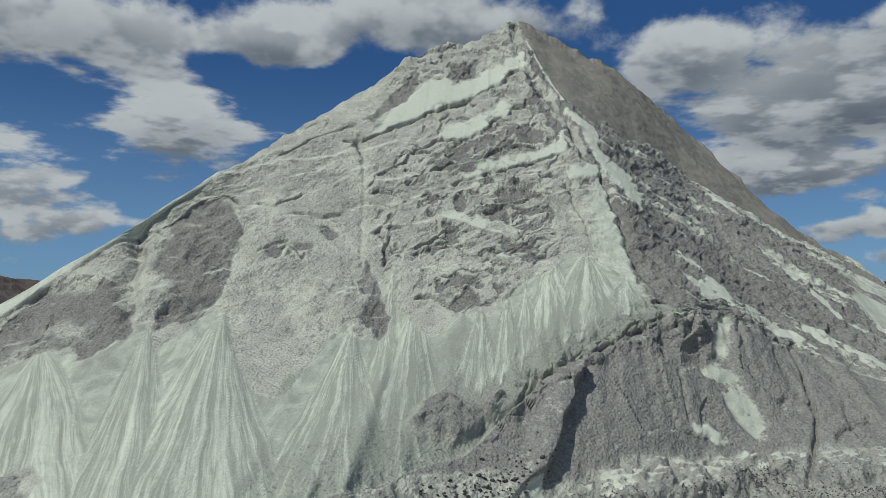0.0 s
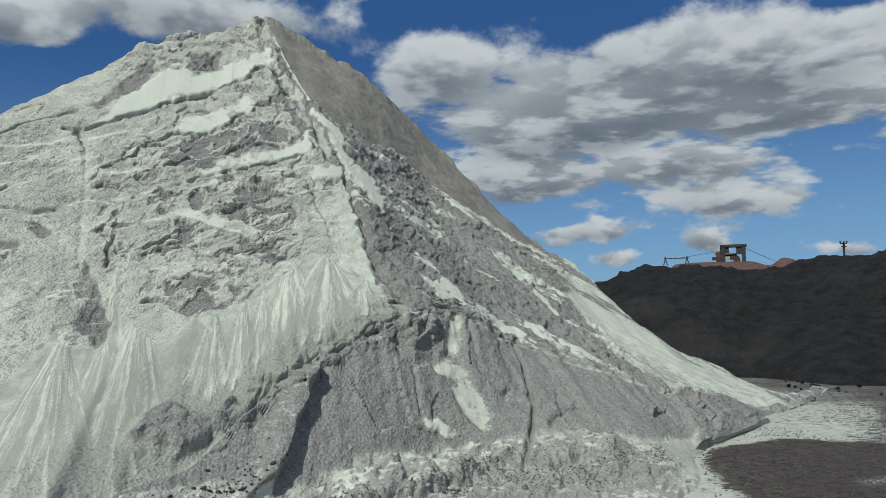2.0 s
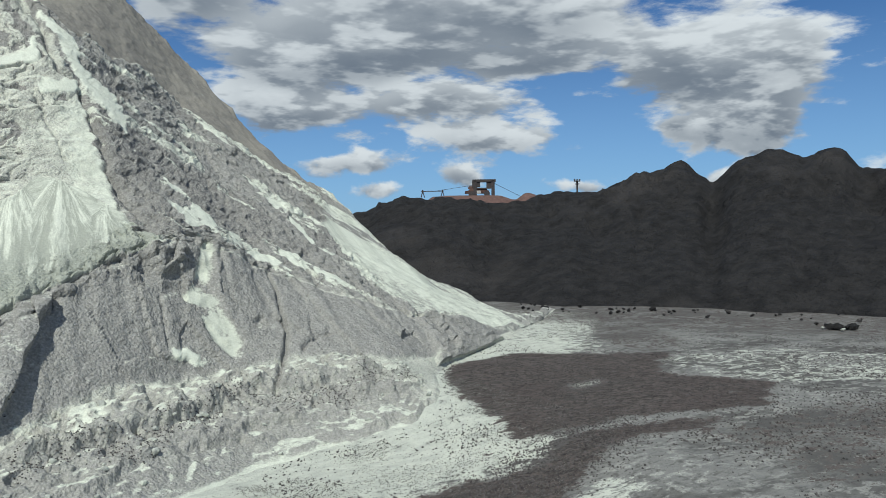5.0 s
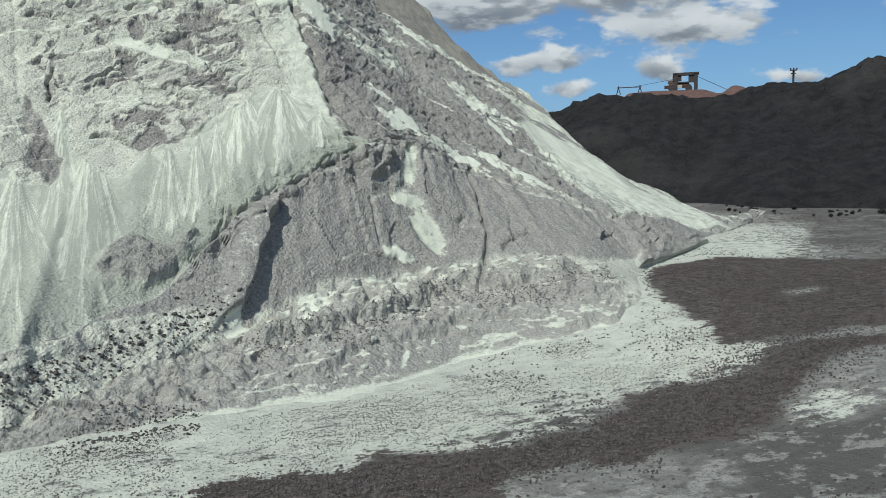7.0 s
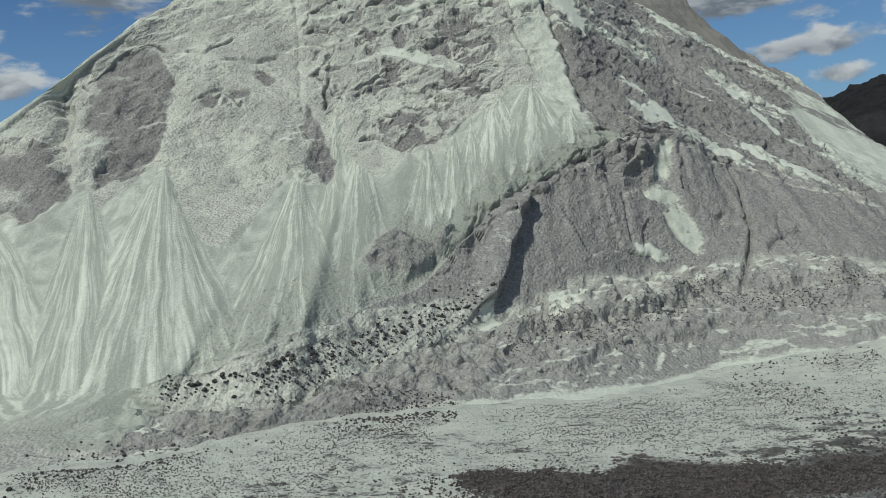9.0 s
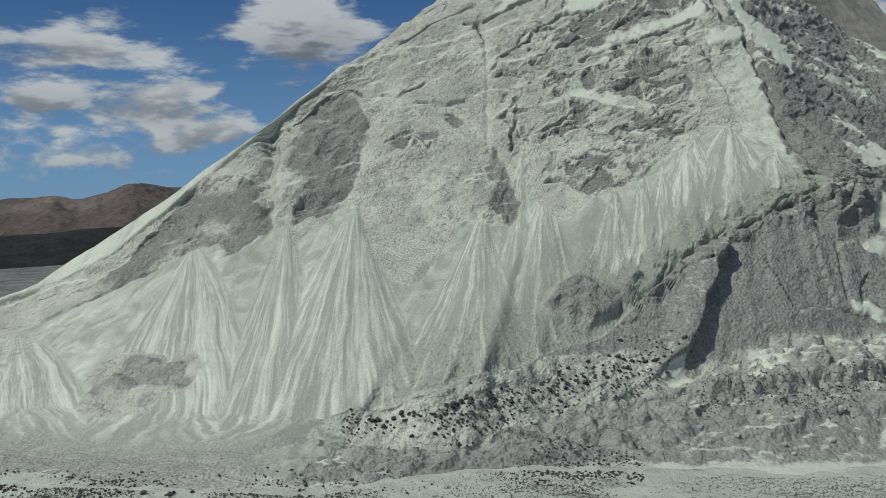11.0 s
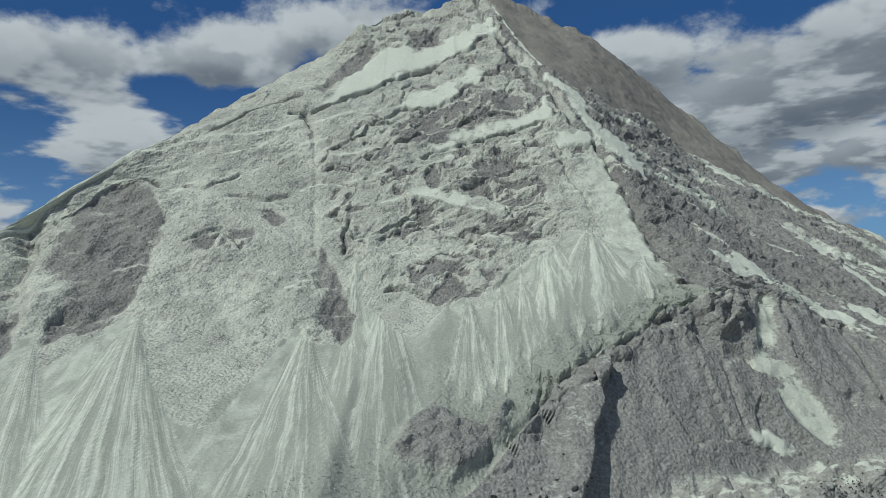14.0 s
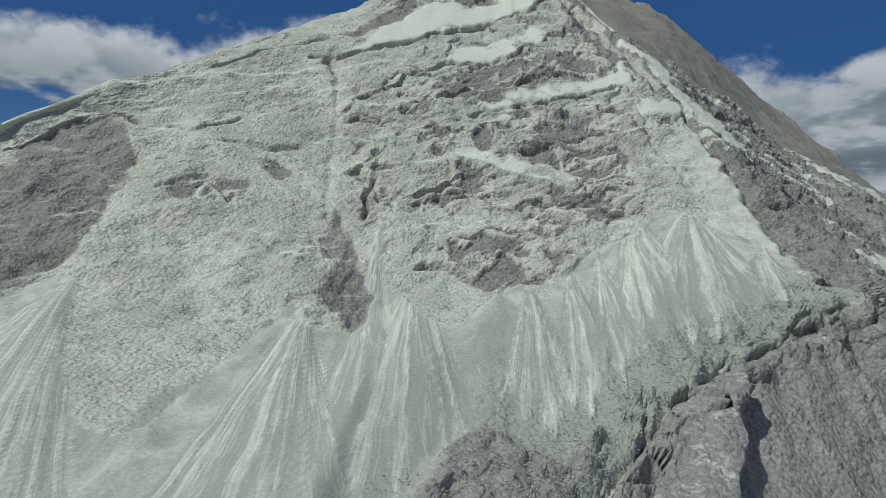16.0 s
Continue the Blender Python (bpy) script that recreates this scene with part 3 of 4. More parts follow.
    skirt = (1 - smooth(-9, -8, U)) * (1 - smooth(0.5, 1.0, S))

    # bare grey rock where the crust has come away, a hand deep
    bare = np.zeros_like(X)
    for poly in ([(-19.9, 4.9), (-18.5, 4.4), (-16.9, 3.7), (-15.9, 3.44), (-15.2, 3.1), (-14.2, 2.9), (-15.2, 2.8), (-17.3, 3.0), (-20.4, 3.05), (-22.5, 3.4)],
                 [(-15.6, 4.05), (-14.8, 4.3), (-14.0, 4.05), (-13.0, 3.9), (-12.0, 3.56), (-11.7, 3.13), (-12.4, 3.0), (-13.6, 2.9), (-13.7, 3.08), (-14.9, 3.41)],
                 [(-6.25, 3.6), (-5.5, 3.5), (-5.0, 3.25), (-4.5, 3.0), (-5.0, 2.9), (-5.8, 3.13)], [(-7.8, 5.15), (-6.3, 5.7), (-5.2, 5.72), (-5.2, 5.5), (-7.2, 5.15)],
                 [(-3.3, 5.72), (-2.2, 5.8), (-1.2, 5.72), (-1.7, 5.52), (-2.8, 5.5)], [(6.1, 3.77), (7.4, 3.62), (8.2, 2.4), (7.5, 2.51), (6.5, 3.11)]):
        bare = np.maximum(bare, patch(poly, 1))

    # relief along the normal
    n3 = lambda f, o=4, sd=0, ridged=False, g=0.5: fbm(X * f, Y * f, Z * f, o, sd, g, ridged)
    D = 0.12 * n3(0.3, 3, 21)
    strata = Z * 0.95 - X * 0.28 + 1.1 * n3(0.22, 3, 31)
    saw = strata / 1.5 - np.floor(strata / 1.5)
    step = np.where(saw < 0.82, saw / 0.82, (1 - saw) / 0.18)
    patchy = smooth(-0.1, 0.4, n3(0.3, 2, 41))
    ru, rv = 0.96 * X + 0.28 * Z + 0.4 * n3(0.9, 2, 53), 0.96 * Z - 0.28 * X + 0.4 * n3(0.9, 2, 55)
    f1, e1 = facets(ru * 0.4, rv * 0.75, 501)
    f2, e2 = facets(ru * 1.4, rv * 1.9, 503)
    f3, e3 = facets(X * 1.1, Z * 1.3 + Y * 0.4, 505)
    craggy = blur(inside([(-7, 4.4), (-5, 4.9), (-2, 5.4), (2.5, 5.6), (4.2, 5.2), (5, 4.6), (3.6, 4.2), (2.4, 3.4), (-1, 3.25), (-3.4, 3.6), (-5, 3.5), (-6.5, 3.9)], U, W), 10)
    craggy = np.maximum(craggy, smooth(5.5, 5.6, W) * smooth(-9, -6, X) * (1 - smooth(2, 3, X)) * 0.8)
    calm = 0.34 * n3(0.4, 3, 51) + 0.14 * patchy * (step - 0.5) + 0.08 * n3(1.1, 4, 61, True, 0.6) * (0.35 + 0.65 * patchy) + 0.08 * f3 * smooth(0.0, 0.4, n3(0.5, 2, 57)) + 0.035 * n3(3.0, 3, 71)
    crumple = fbm(ru * 0.8, rv * 1.7, Y * 0.3, 5, 521, 0.6, True)
    calm = calm + (0.03 + 0.08 * smooth(-0.2, 0.3, n3(0.35, 2, 523))) * crumple
    broken = calm + craggy * (0.15 * f1 + 0.07 * f2 + 0.16 * (step - 0.5) + 0.04 * n3(1.3, 4, 59, True) - 0.12 * np.exp(-(e1 / 0.05) ** 2) * smooth(-0.1, 0.3, n3(0.6, 2, 525)))
    flake = fbm(ru * 1.2, rv * 2.3, Y * 0.3, 4, 541, 0.6)
    peel = craggy * smooth(0.0, 0.05, flake - 0.2)
    for poly, share in (([(-4.1, 4.53), (-2.4, 4.99), (0.5, 5.17), (1.9, 5.1), (3.1, 5.02), (0.45, 4.79), (-2.3, 4.47)], 0.16), ([(0.0, 4.37), (2.0, 4.5), (2.7, 4.09), (1.6, 3.32), (0.4, 3.41), (-0.6, 3.94)], 0.12),
                        ([(-10.5, 3.55), (-8.9, 3.61), (-9.0, 3.47), (-10.1, 3.44)], 0.2), ([(-8.6, 3.85), (-7.9, 3.91), (-7.6, 3.7), (-8.3, 3.7)], 0.15), ([(-3.7, 3.26), (-1.95, 3.3), (0.5, 3.15), (1.2, 3.24), (0.3, 3.04), (-1.5, 2.87), (-2.4, 2.99)], 0.0)):
        peel = np.maximum(peel, patch(poly, 1) * smooth(0.0, 0.05, flake + share))
    peel *= face * (1 - 0.8 * rim)
    D += face * (1 - 0.75 * rim) * broken - 0.1 * peel - bare * (0.16 - 0.16 * n3(1.1, 4, 543, True))
    pa, al = 0.57 * X + 0.82 * Z, 0.82 * X - 0.57 * Z
    flow = 0.6 * fbm(pa * 1.3, al * 0.12, None, 4, 81) + 0.6 * fbm(pa * 3.2, al * 0.4, None, 4, 83)
    g1, h1 = facets(al * 0.8 + 0.3 * n3(1.0, 2, 97), pa * 1.7, 507)
    g2, h2 = facets(al * 2.2, pa * 4.0, 509)
    D += rocky * (1 - tail) * (0.24 * flow + 0.13 * g1 + 0.08 * g2 + 0.11 * n3(2.5, 4, 93, True))
    run = fbm(pa * 1.7, al * 0.12, None, 4, 99)
    D += tail * (0.14 * run + (1 - drift) * (0.12 * n3(1.3, 4, 97, True) + 0.05 * n3(3.0, 3, 98)))
    D += flank * (0.10 * n3(0.8, 4, 95) + 0.04 * n3(2.5, 3, 96))
    flute = fbm(X * 0.7 + 0.25 * Z, Z * 0.18, Y * 0.1, 3, 101)
    c1, k1 = facets(X * 0.5 + 0.2 * Z, Z * 0.35 + 0.3 * n3(0.5, 2, 115), 511)
    D += cliff * (0.08 * flute + 0.18 * c1 * smooth(3, 6, X) + 0.06 * n3(1.4, 4, 111, True) + 0.025 * n3(4, 3, 113))
    lumps = np.abs(n3(0.9, 2, 121)) * 0.55 + np.abs(n3(2.6, 2, 131)) * 0.32
    terrace = Z * 1.7 + 0.8 * n3(0.35, 3, 141)
    terrace = terrace - np.floor(terrace)
    terrace = np.where(terrace < 0.75, terrace / 0.75, (1 - terrace) / 0.25)
    a1, b1 = facets(X * 1.3 + 0.3 * n3(1.5, 2, 143), Y * 1.6, 513)
    # the foot: ledges of settled powder with broken fronts, and a graded bank at the edge of the yard
    ledge = 0
    for s0, deep, high, sd in ((1.0, 0.2, 0.4, 621), (0.66, 0.15, 0.36, 623), (0.3, 0.1, 0.2, 627)):
        q = s0 - S - 0.2 * fbm(X * 0.22, Y * 0, None, 3, sd) - 0.09 * fbm(X * 1.1, Y * 0.5, None, 4, sd + 1, 0.6)
        ledge = ledge + high * smooth(-0.35, 0.25, fbm(X * 0.35, Y * 0, None, 3, sd + 2)) * np.clip(q / deep, 0, 1) ** 0.7 * (1 - smooth(deep, deep + 0.06, q))
    scallop = np.abs(vnoise(X * 1.1, S * 2.0 + 3, None, 631)) ** 0.6 * smooth(0.62, 0.8, S) * (1 - smooth(0.95, 1.1, S))
    D += apron * smooth(0.0, 0.12, S) * (smooth(0, 3, X) * (ledge + 0.4 * scallop - 0.12) + smooth(0.08, 0.4, S) * (0.42 * lumps + 0.18 * a1 * smooth(0.3, 0.6, S) + 0.12 * n3(2.2, 4, 147, False, 0.65)))
    D += lens * (0.25 * lumps + 0.15 * n3(0.8, 3, 151) + 0.08 * n3(3.0, 3, 153))
    b1r, b1e = facets(X * 1.5 + 0.3 * n3(1.2, 2, 273), Z * 2.2, 531)
    D += brow * (0.26 * b1r + 0.10 * n3(2.5, 3, 275, True) - 0.12 * np.exp(-(b1e / 0.1) ** 2))
    D += bench * (0.04 * n3(2.5, 3, 161))
    D += skirt * 0.08 * np.abs(n3(1.5, 3, 163))
    D += fans * (0.7 * cone + 0.022 * streak * smooth(0, 0.02, cone) + 0.015 * n3(2.5, 3, 211))
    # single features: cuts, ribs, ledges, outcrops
    # each cut also gets a dark line painted in for the shade inside it
    slit_shade = np.zeros_like(X)
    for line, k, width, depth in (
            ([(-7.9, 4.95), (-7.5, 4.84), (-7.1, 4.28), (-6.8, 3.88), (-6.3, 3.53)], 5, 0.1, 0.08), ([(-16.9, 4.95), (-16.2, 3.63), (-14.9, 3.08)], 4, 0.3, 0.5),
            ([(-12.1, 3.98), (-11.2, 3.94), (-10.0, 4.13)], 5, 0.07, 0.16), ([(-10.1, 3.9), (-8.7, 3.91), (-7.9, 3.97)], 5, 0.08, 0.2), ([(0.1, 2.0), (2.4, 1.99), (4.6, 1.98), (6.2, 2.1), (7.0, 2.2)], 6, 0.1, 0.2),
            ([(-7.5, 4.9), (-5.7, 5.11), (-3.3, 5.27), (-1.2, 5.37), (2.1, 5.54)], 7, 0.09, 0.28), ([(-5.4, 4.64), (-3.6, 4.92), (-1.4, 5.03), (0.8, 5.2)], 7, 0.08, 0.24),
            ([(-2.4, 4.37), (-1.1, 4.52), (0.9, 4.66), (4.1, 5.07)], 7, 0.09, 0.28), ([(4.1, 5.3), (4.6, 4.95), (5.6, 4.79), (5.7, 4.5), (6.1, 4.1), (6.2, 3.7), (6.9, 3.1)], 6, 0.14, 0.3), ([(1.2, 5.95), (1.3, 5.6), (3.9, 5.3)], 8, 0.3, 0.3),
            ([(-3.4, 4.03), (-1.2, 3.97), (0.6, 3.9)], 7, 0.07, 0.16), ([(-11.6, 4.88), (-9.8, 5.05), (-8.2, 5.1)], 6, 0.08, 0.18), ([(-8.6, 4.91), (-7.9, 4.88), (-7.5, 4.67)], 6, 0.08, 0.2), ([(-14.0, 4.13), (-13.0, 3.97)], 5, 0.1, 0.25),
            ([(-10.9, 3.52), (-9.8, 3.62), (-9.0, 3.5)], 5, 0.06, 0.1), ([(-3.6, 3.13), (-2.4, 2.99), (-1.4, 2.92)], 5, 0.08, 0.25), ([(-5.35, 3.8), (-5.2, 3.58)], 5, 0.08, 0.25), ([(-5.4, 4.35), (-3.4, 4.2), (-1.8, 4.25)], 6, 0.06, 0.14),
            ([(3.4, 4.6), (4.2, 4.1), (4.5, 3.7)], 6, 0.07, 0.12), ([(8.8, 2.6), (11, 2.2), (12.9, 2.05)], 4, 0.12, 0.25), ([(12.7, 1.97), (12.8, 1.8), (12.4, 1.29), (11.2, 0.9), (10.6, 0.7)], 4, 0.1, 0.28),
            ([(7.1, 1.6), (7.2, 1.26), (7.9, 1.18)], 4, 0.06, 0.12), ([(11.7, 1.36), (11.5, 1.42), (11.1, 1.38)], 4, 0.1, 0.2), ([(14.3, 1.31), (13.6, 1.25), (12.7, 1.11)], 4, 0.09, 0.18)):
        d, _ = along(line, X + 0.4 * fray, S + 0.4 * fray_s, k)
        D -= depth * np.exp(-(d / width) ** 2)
        slit_shade = np.maximum(slit_shade, min(1.0, depth * 5) * np.exp(-(d / min(width, 0.1) / 0.8) ** 2) * smooth(-0.35, 0.1, flake))
    rib = X - (1.35 + (S - 1.2) * 2.1) + 0.25 * fray
    D += cliff * smooth(0.95, 1.25, S) * (1 - smooth(1.85, 2.05, S)) * 0.55 * np.where(rib < 0, np.exp(-(rib / 1.1) ** 2), 1 - smooth(0, 0.16, rib))
    knob = ((X - 7.8 + 0.3 * fray) / 0.85) ** 2 + ((S - 1.93 + 0.3 * fray_s) / 0.17) ** 2
    D += 0.4 * (1 - smooth(0.2, 1.4, knob))
    D -= 0.12 * np.exp(-((X - 9.15) / 0.4) ** 2 - ((S - 1.8) / 0.16) ** 2) + 0.12 * np.exp(-((X - 8.0) / 0.7) ** 2 - ((S - 1.66) / 0.05) ** 2)
    D += block * (0.3 + 0.2 * n3(1.6, 3, 221, True))
    D += crop * (0.05 + 0.12 * n3(1.6, 4, 231, True) + 0.3 * (terrace - 0.5)) * (0.4 + 0.6 * smooth(-0.2, 0.2, n3(0.7, 3, 233)))
    D -= 0.1 * patch([(-7.8, 1.3), (-5.7, 0.62), (-5.5, 0.32), (-7.4, 1.0)], 4)
    knoll = patch([(20.6, 1.9), (22.5, 2.2), (25.6, 2.3), (27.4, 0.5), (24.7, 0.25), (19.6, 0.5)], 2)
    D += knoll * (0.25 + 0.2 * n3(1.2, 4, 281, True))
    tail = tail * (1 - knoll)
    snow = patch([(-7.5, 4.93), (-6.0, 5.36), (-4.2, 5.62), (-2.6, 5.52), (1.5, 5.66), (2.1, 5.56), (-1.2, 5.39), (-3.3, 5.29), (-5.7, 5.13)], 1)
    snow = np.maximum(snow, np.exp(-(along([(2.0, 5.78), (2.8, 5.62), (4.1, 5.38)], X + 0.3 * fray, S, 8)[0] / 0.1) ** 2))
    for poly in ([(-2.45, 4.39), (-0.1, 4.77), (4.1, 5.14), (3.7, 5.03), (0.9, 4.67), (-1.1, 4.53)], [(3.6, 4.77), (5.3, 4.87), (5.7, 4.71), (3.6, 4.61)],
                 [(-5.4, 4.67), (-2.5, 5.15), (-0.2, 5.23), (0.9, 5.29), (0.5, 5.18), (-1.4, 5.05), (-3.6, 4.94)], [(-3.4, 4.08), (-1.2, 4.04), (0.5, 3.99), (1.2, 3.86), (0.3, 3.75), (-1.3, 3.92), (-2.5, 3.96)],
                 [(7.0, 2.16), (8.3, 2.16), (8.5, 2.02), (7.1, 1.97)], [(4.2, 5.34), (5.6, 5.24), (7.4, 4.65), (7.7, 4.23), (7.3, 4.1), (6.3, 4.61), (5.0, 5.06)],
                 [(8.7, 3.56), (9.2, 3.27), (10.5, 2.65), (12.9, 2.25), (14.5, 2.2), (13.2, 2.5), (10.9, 3.05)], [(11.2, 2.85), (12.7, 2.78), (14.4, 2.06), (13.5, 2.05)], [(11.6, 4.9), (12.3, 4.8), (15.0, 4.5), (14.2, 4.45)], [(14.5, 3.9), (15.2, 3.9), (18.0, 3.2), (17.2, 3.15)],
                 [(8.2, 3.3), (9.5, 3.2), (13.5, 2.3), (12.5, 2.25)], [(13, 2.75), (15, 2.9), (18, 2.4), (16.5, 2.25)], [(7.2, 1.28), (8.2, 1.2), (9.6, 1.0), (8.4, 1.02)],
                 [(5.5, 0.95), (7.2, 1.1), (10.5, 1.0), (8, 0.85)], [(0.2, 1.1), (1.2, 1.2), (2.4, 1.0), (1.0, 0.95)], [(2.6, 0.75), (3.6, 0.95), (5, 0.8), (3.8, 0.68)]):
        snow = np.maximum(snow, patch(poly, 1) * (1 if poly[0][1] > 4 else smooth(-0.35, 0.15, n3(1.1, 4, 271))))
    chute = blur(inside([(9.6, 2.3), (9.27, 1.96), (8.75, 1.73), (8.1, 1.57), (8.75, 1.47), (9.05, 1.25), (9.6, 1.12), (10.3, 1.24), (9.75, 1.45), (9.5, 1.71), (9.87, 1.95), (9.95, 2.3)], X + 0.25 * fray, S + 0.3 * fray_s), 4)
    D = D * (1 - 0.8 * snow) + 0.05 * snow - 0.2 * chute
    snow = np.maximum(snow, 0.85 * chute * smooth(-0.6, 0.1, n3(1.4, 4, 283)))
    D += face * rim * (1 - smooth(5.0, 5.25, S)) * 0.12
    D *= smooth(0.0, 0.06, S) * (1 - smooth(6.3, 6.9, S)) * smooth(-42, -38, X) * (1 - smooth(38, 43, X))
    D = np.where(S > 5.9, np.minimum(D, 0.25), D) + smooth(5.85, 6.0, S) * (1 - smooth(6.0, 6.2, S)) * smooth(-10, -6, X) * (1 - smooth(24, 28, X)) * 0.3 * fbm(X * 1.2, Y * 0, None, 4, 609)
    X, Y, Z = X + D * N[..., 0], Y + D * N[..., 1], Z + D * N[..., 2]
    M = grid_normals(X, Y, Z)

    # what lies where: powder settles on flats, crust and gravel show on steep places
    low = (1 - smooth(-10, -7, X)) * (1 - smooth(0.9, 1.9, S + 0.4 * fray))
    settled = smooth(0.03, 0.2, blur(M[..., 2], 1) - blur(N[..., 2], 6))
    pale = np.maximum.reduce([fans, snow, bench * 0.85 * (1 - block), np.maximum(drift * (0.75 + 0.5 * run), tail * smooth(-0.05, 0.3, run) * 0.75), rim, face * settled * 0.85, rocky * np.maximum(0.6 * settled, smooth(0.1, 0.4, flow)) * 0.66,
                              apron * smooth(0.9, 0.97, blur(M[..., 2], 1)) * (0.62 + 0.3 * smooth(0.5, 0.75, S) + 0.3 * (1 - smooth(0.06, 0.18, S))), cliff * settled * 0.35, skirt * 0.42, face * smooth(3.0, 5.5, X) * (1 - smooth(4.5, 4.9, S)) * 0.65])
    pale = np.maximum(pale, apron * smooth(1, 3, X) * smooth(0.68, 0.84, W) * smooth(0.8, 0.93, blur(M[..., 2], 1)) * 0.95)
    pale *= (1 - 0.6 * lens * (1 - settled)) * (1 - 0.9 * bare) * (1 - 0.6 * peel)
    darks = np.maximum(bare * np.clip(0.72 + 0.7 * n3(0.6, 4, 545), 0, 1), 0.85 * peel)
    darks = np.maximum(darks, lens * smooth(0.1, 0.6, n3(1.2, 3, 251)) * 0.2) * (1 - snow) * (1 - 0.5 * settled)
    grey = np.maximum.reduce([tail * (1 - drift) * 0.6, cliff * 0.95 * (1 - 0.85 * lens), bench * 0.2, rocky * 0.9, block * 0.8, crop * 0.62 * smooth(-0.25, 0.05, n3(0.7, 3, 233)), knoll * 0.8, apron * (0.62 + 0.1 * smooth(0.1, 0.2, S) * (1 - smooth(0.55, 0.7, S))), skirt * 0.55, face * smooth(0.05, 0.3, blur(N[..., 2], 4) - M[..., 2]) * 0.42])
    grey = np.maximum(grey, patch([(6.0, 3.95), (6.8, 3.9), (9.8, 2.5), (8.2, 2.25), (7.5, 2.9), (6.5, 3.2)], 2))
    darks = np.maximum(darks, rocky * (1 - tail) * smooth(-0.25, 0.15, fbm(pa * 0.5, al * 0.25, None, 3, 261)) * smooth(2.3, 3.0, S) * (1 - 0.7 * settled) * (1 - snow))
    darks = np.maximum(darks, patch([(1.6, 5.87), (1.9, 5.55), (3.0, 5.32), (4.0, 5.15), (4.1, 5.0), (3.75, 5.0), (2.4, 5.33), (1.5, 5.5)], 1) * 0.9)
    # shade of the cuts and ledge edges, put into the dark rock's colour
    darks = np.maximum(darks, slit_shade)
    darks = np.maximum(darks, brow * smooth(-0.1, 0.35, n3(0.9, 3, 277)) * 0.8 * (0.3 + 0.7 * smooth(3.5, 5, X)) * (1 - snow))
    pale = pale * (1 - 0.45 * low)
    grey = np.maximum(grey, 0.6 * low * (S < 2))
    line = np.where(fans > 0.5, 0.44 + 0.55 * streak + 0.15 * smooth(0.2, 0.5, S - feet) - 0.15 - 0.4 * low, np.where(chute > 0.3, 0.55, np.where(snow > 0.3, 0.9, np.where(bench > 0.4, 0.05, 0.7))))
    grit = np.maximum.reduce([bench, 0.9 * low, fans * (1 - smooth(0.0, 0.35, S - feet)) * 0.6, 0.8 * skirt]) * (1 - snow)
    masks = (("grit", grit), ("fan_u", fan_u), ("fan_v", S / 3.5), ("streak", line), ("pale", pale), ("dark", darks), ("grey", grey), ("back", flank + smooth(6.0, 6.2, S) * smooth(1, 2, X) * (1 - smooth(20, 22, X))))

    pile = new("stockpile")
    tagged(pile, "pale greenish-white mineral stockpile with a crusted broken face", "stockpile")
    P, Sq, Fq = np.stack([X, Y, Z], -1), S[:-1, :-1], flank[:-1, :-1]
    back = (Fq > 0.5) | (Sq >= 6)
    fan_q = (fans[:-1, :-1] > 0.5) & ~back
    slopes = pieces(fan_q & (owner[:-1, :-1] < 0))
    fan_q &= (owner[:-1, :-1] >= 0) | np.any(slopes, axis=0)
    cones = [piece for i in range(len(FANS)) for piece in pieces(fan_q & (owner[:-1, :-1] == i), 400)]
    fan_q = np.any(cones + slopes, axis=0)
    for name, keep, label in (
            ("back_slope", back, "smooth grey-brown gravel slope"), *[("powder_fan", piece, "pale furrowed powder run down in a cone") for piece in cones], *[("powder_slope", piece, "pale settled powder") for piece in slopes],
            ("rubble_apron", (Sq < 1) & ~back & ~fan_q, "lumpy rubble with settled powder"), ("lower_cliff", (Sq >= 1) & (Sq < 2) & ~back & ~fan_q, "steep grey cut bank"),
            ("upper_face", (Sq >= 2) & ~back & ~fan_q, "crusted broken face with pale ledges")):
        if not keep.any():
            continue
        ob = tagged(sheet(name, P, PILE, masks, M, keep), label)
        ob.parent = pile
    return P, M, S


PILE_P, PILE_N, PILE_S = stockpile()


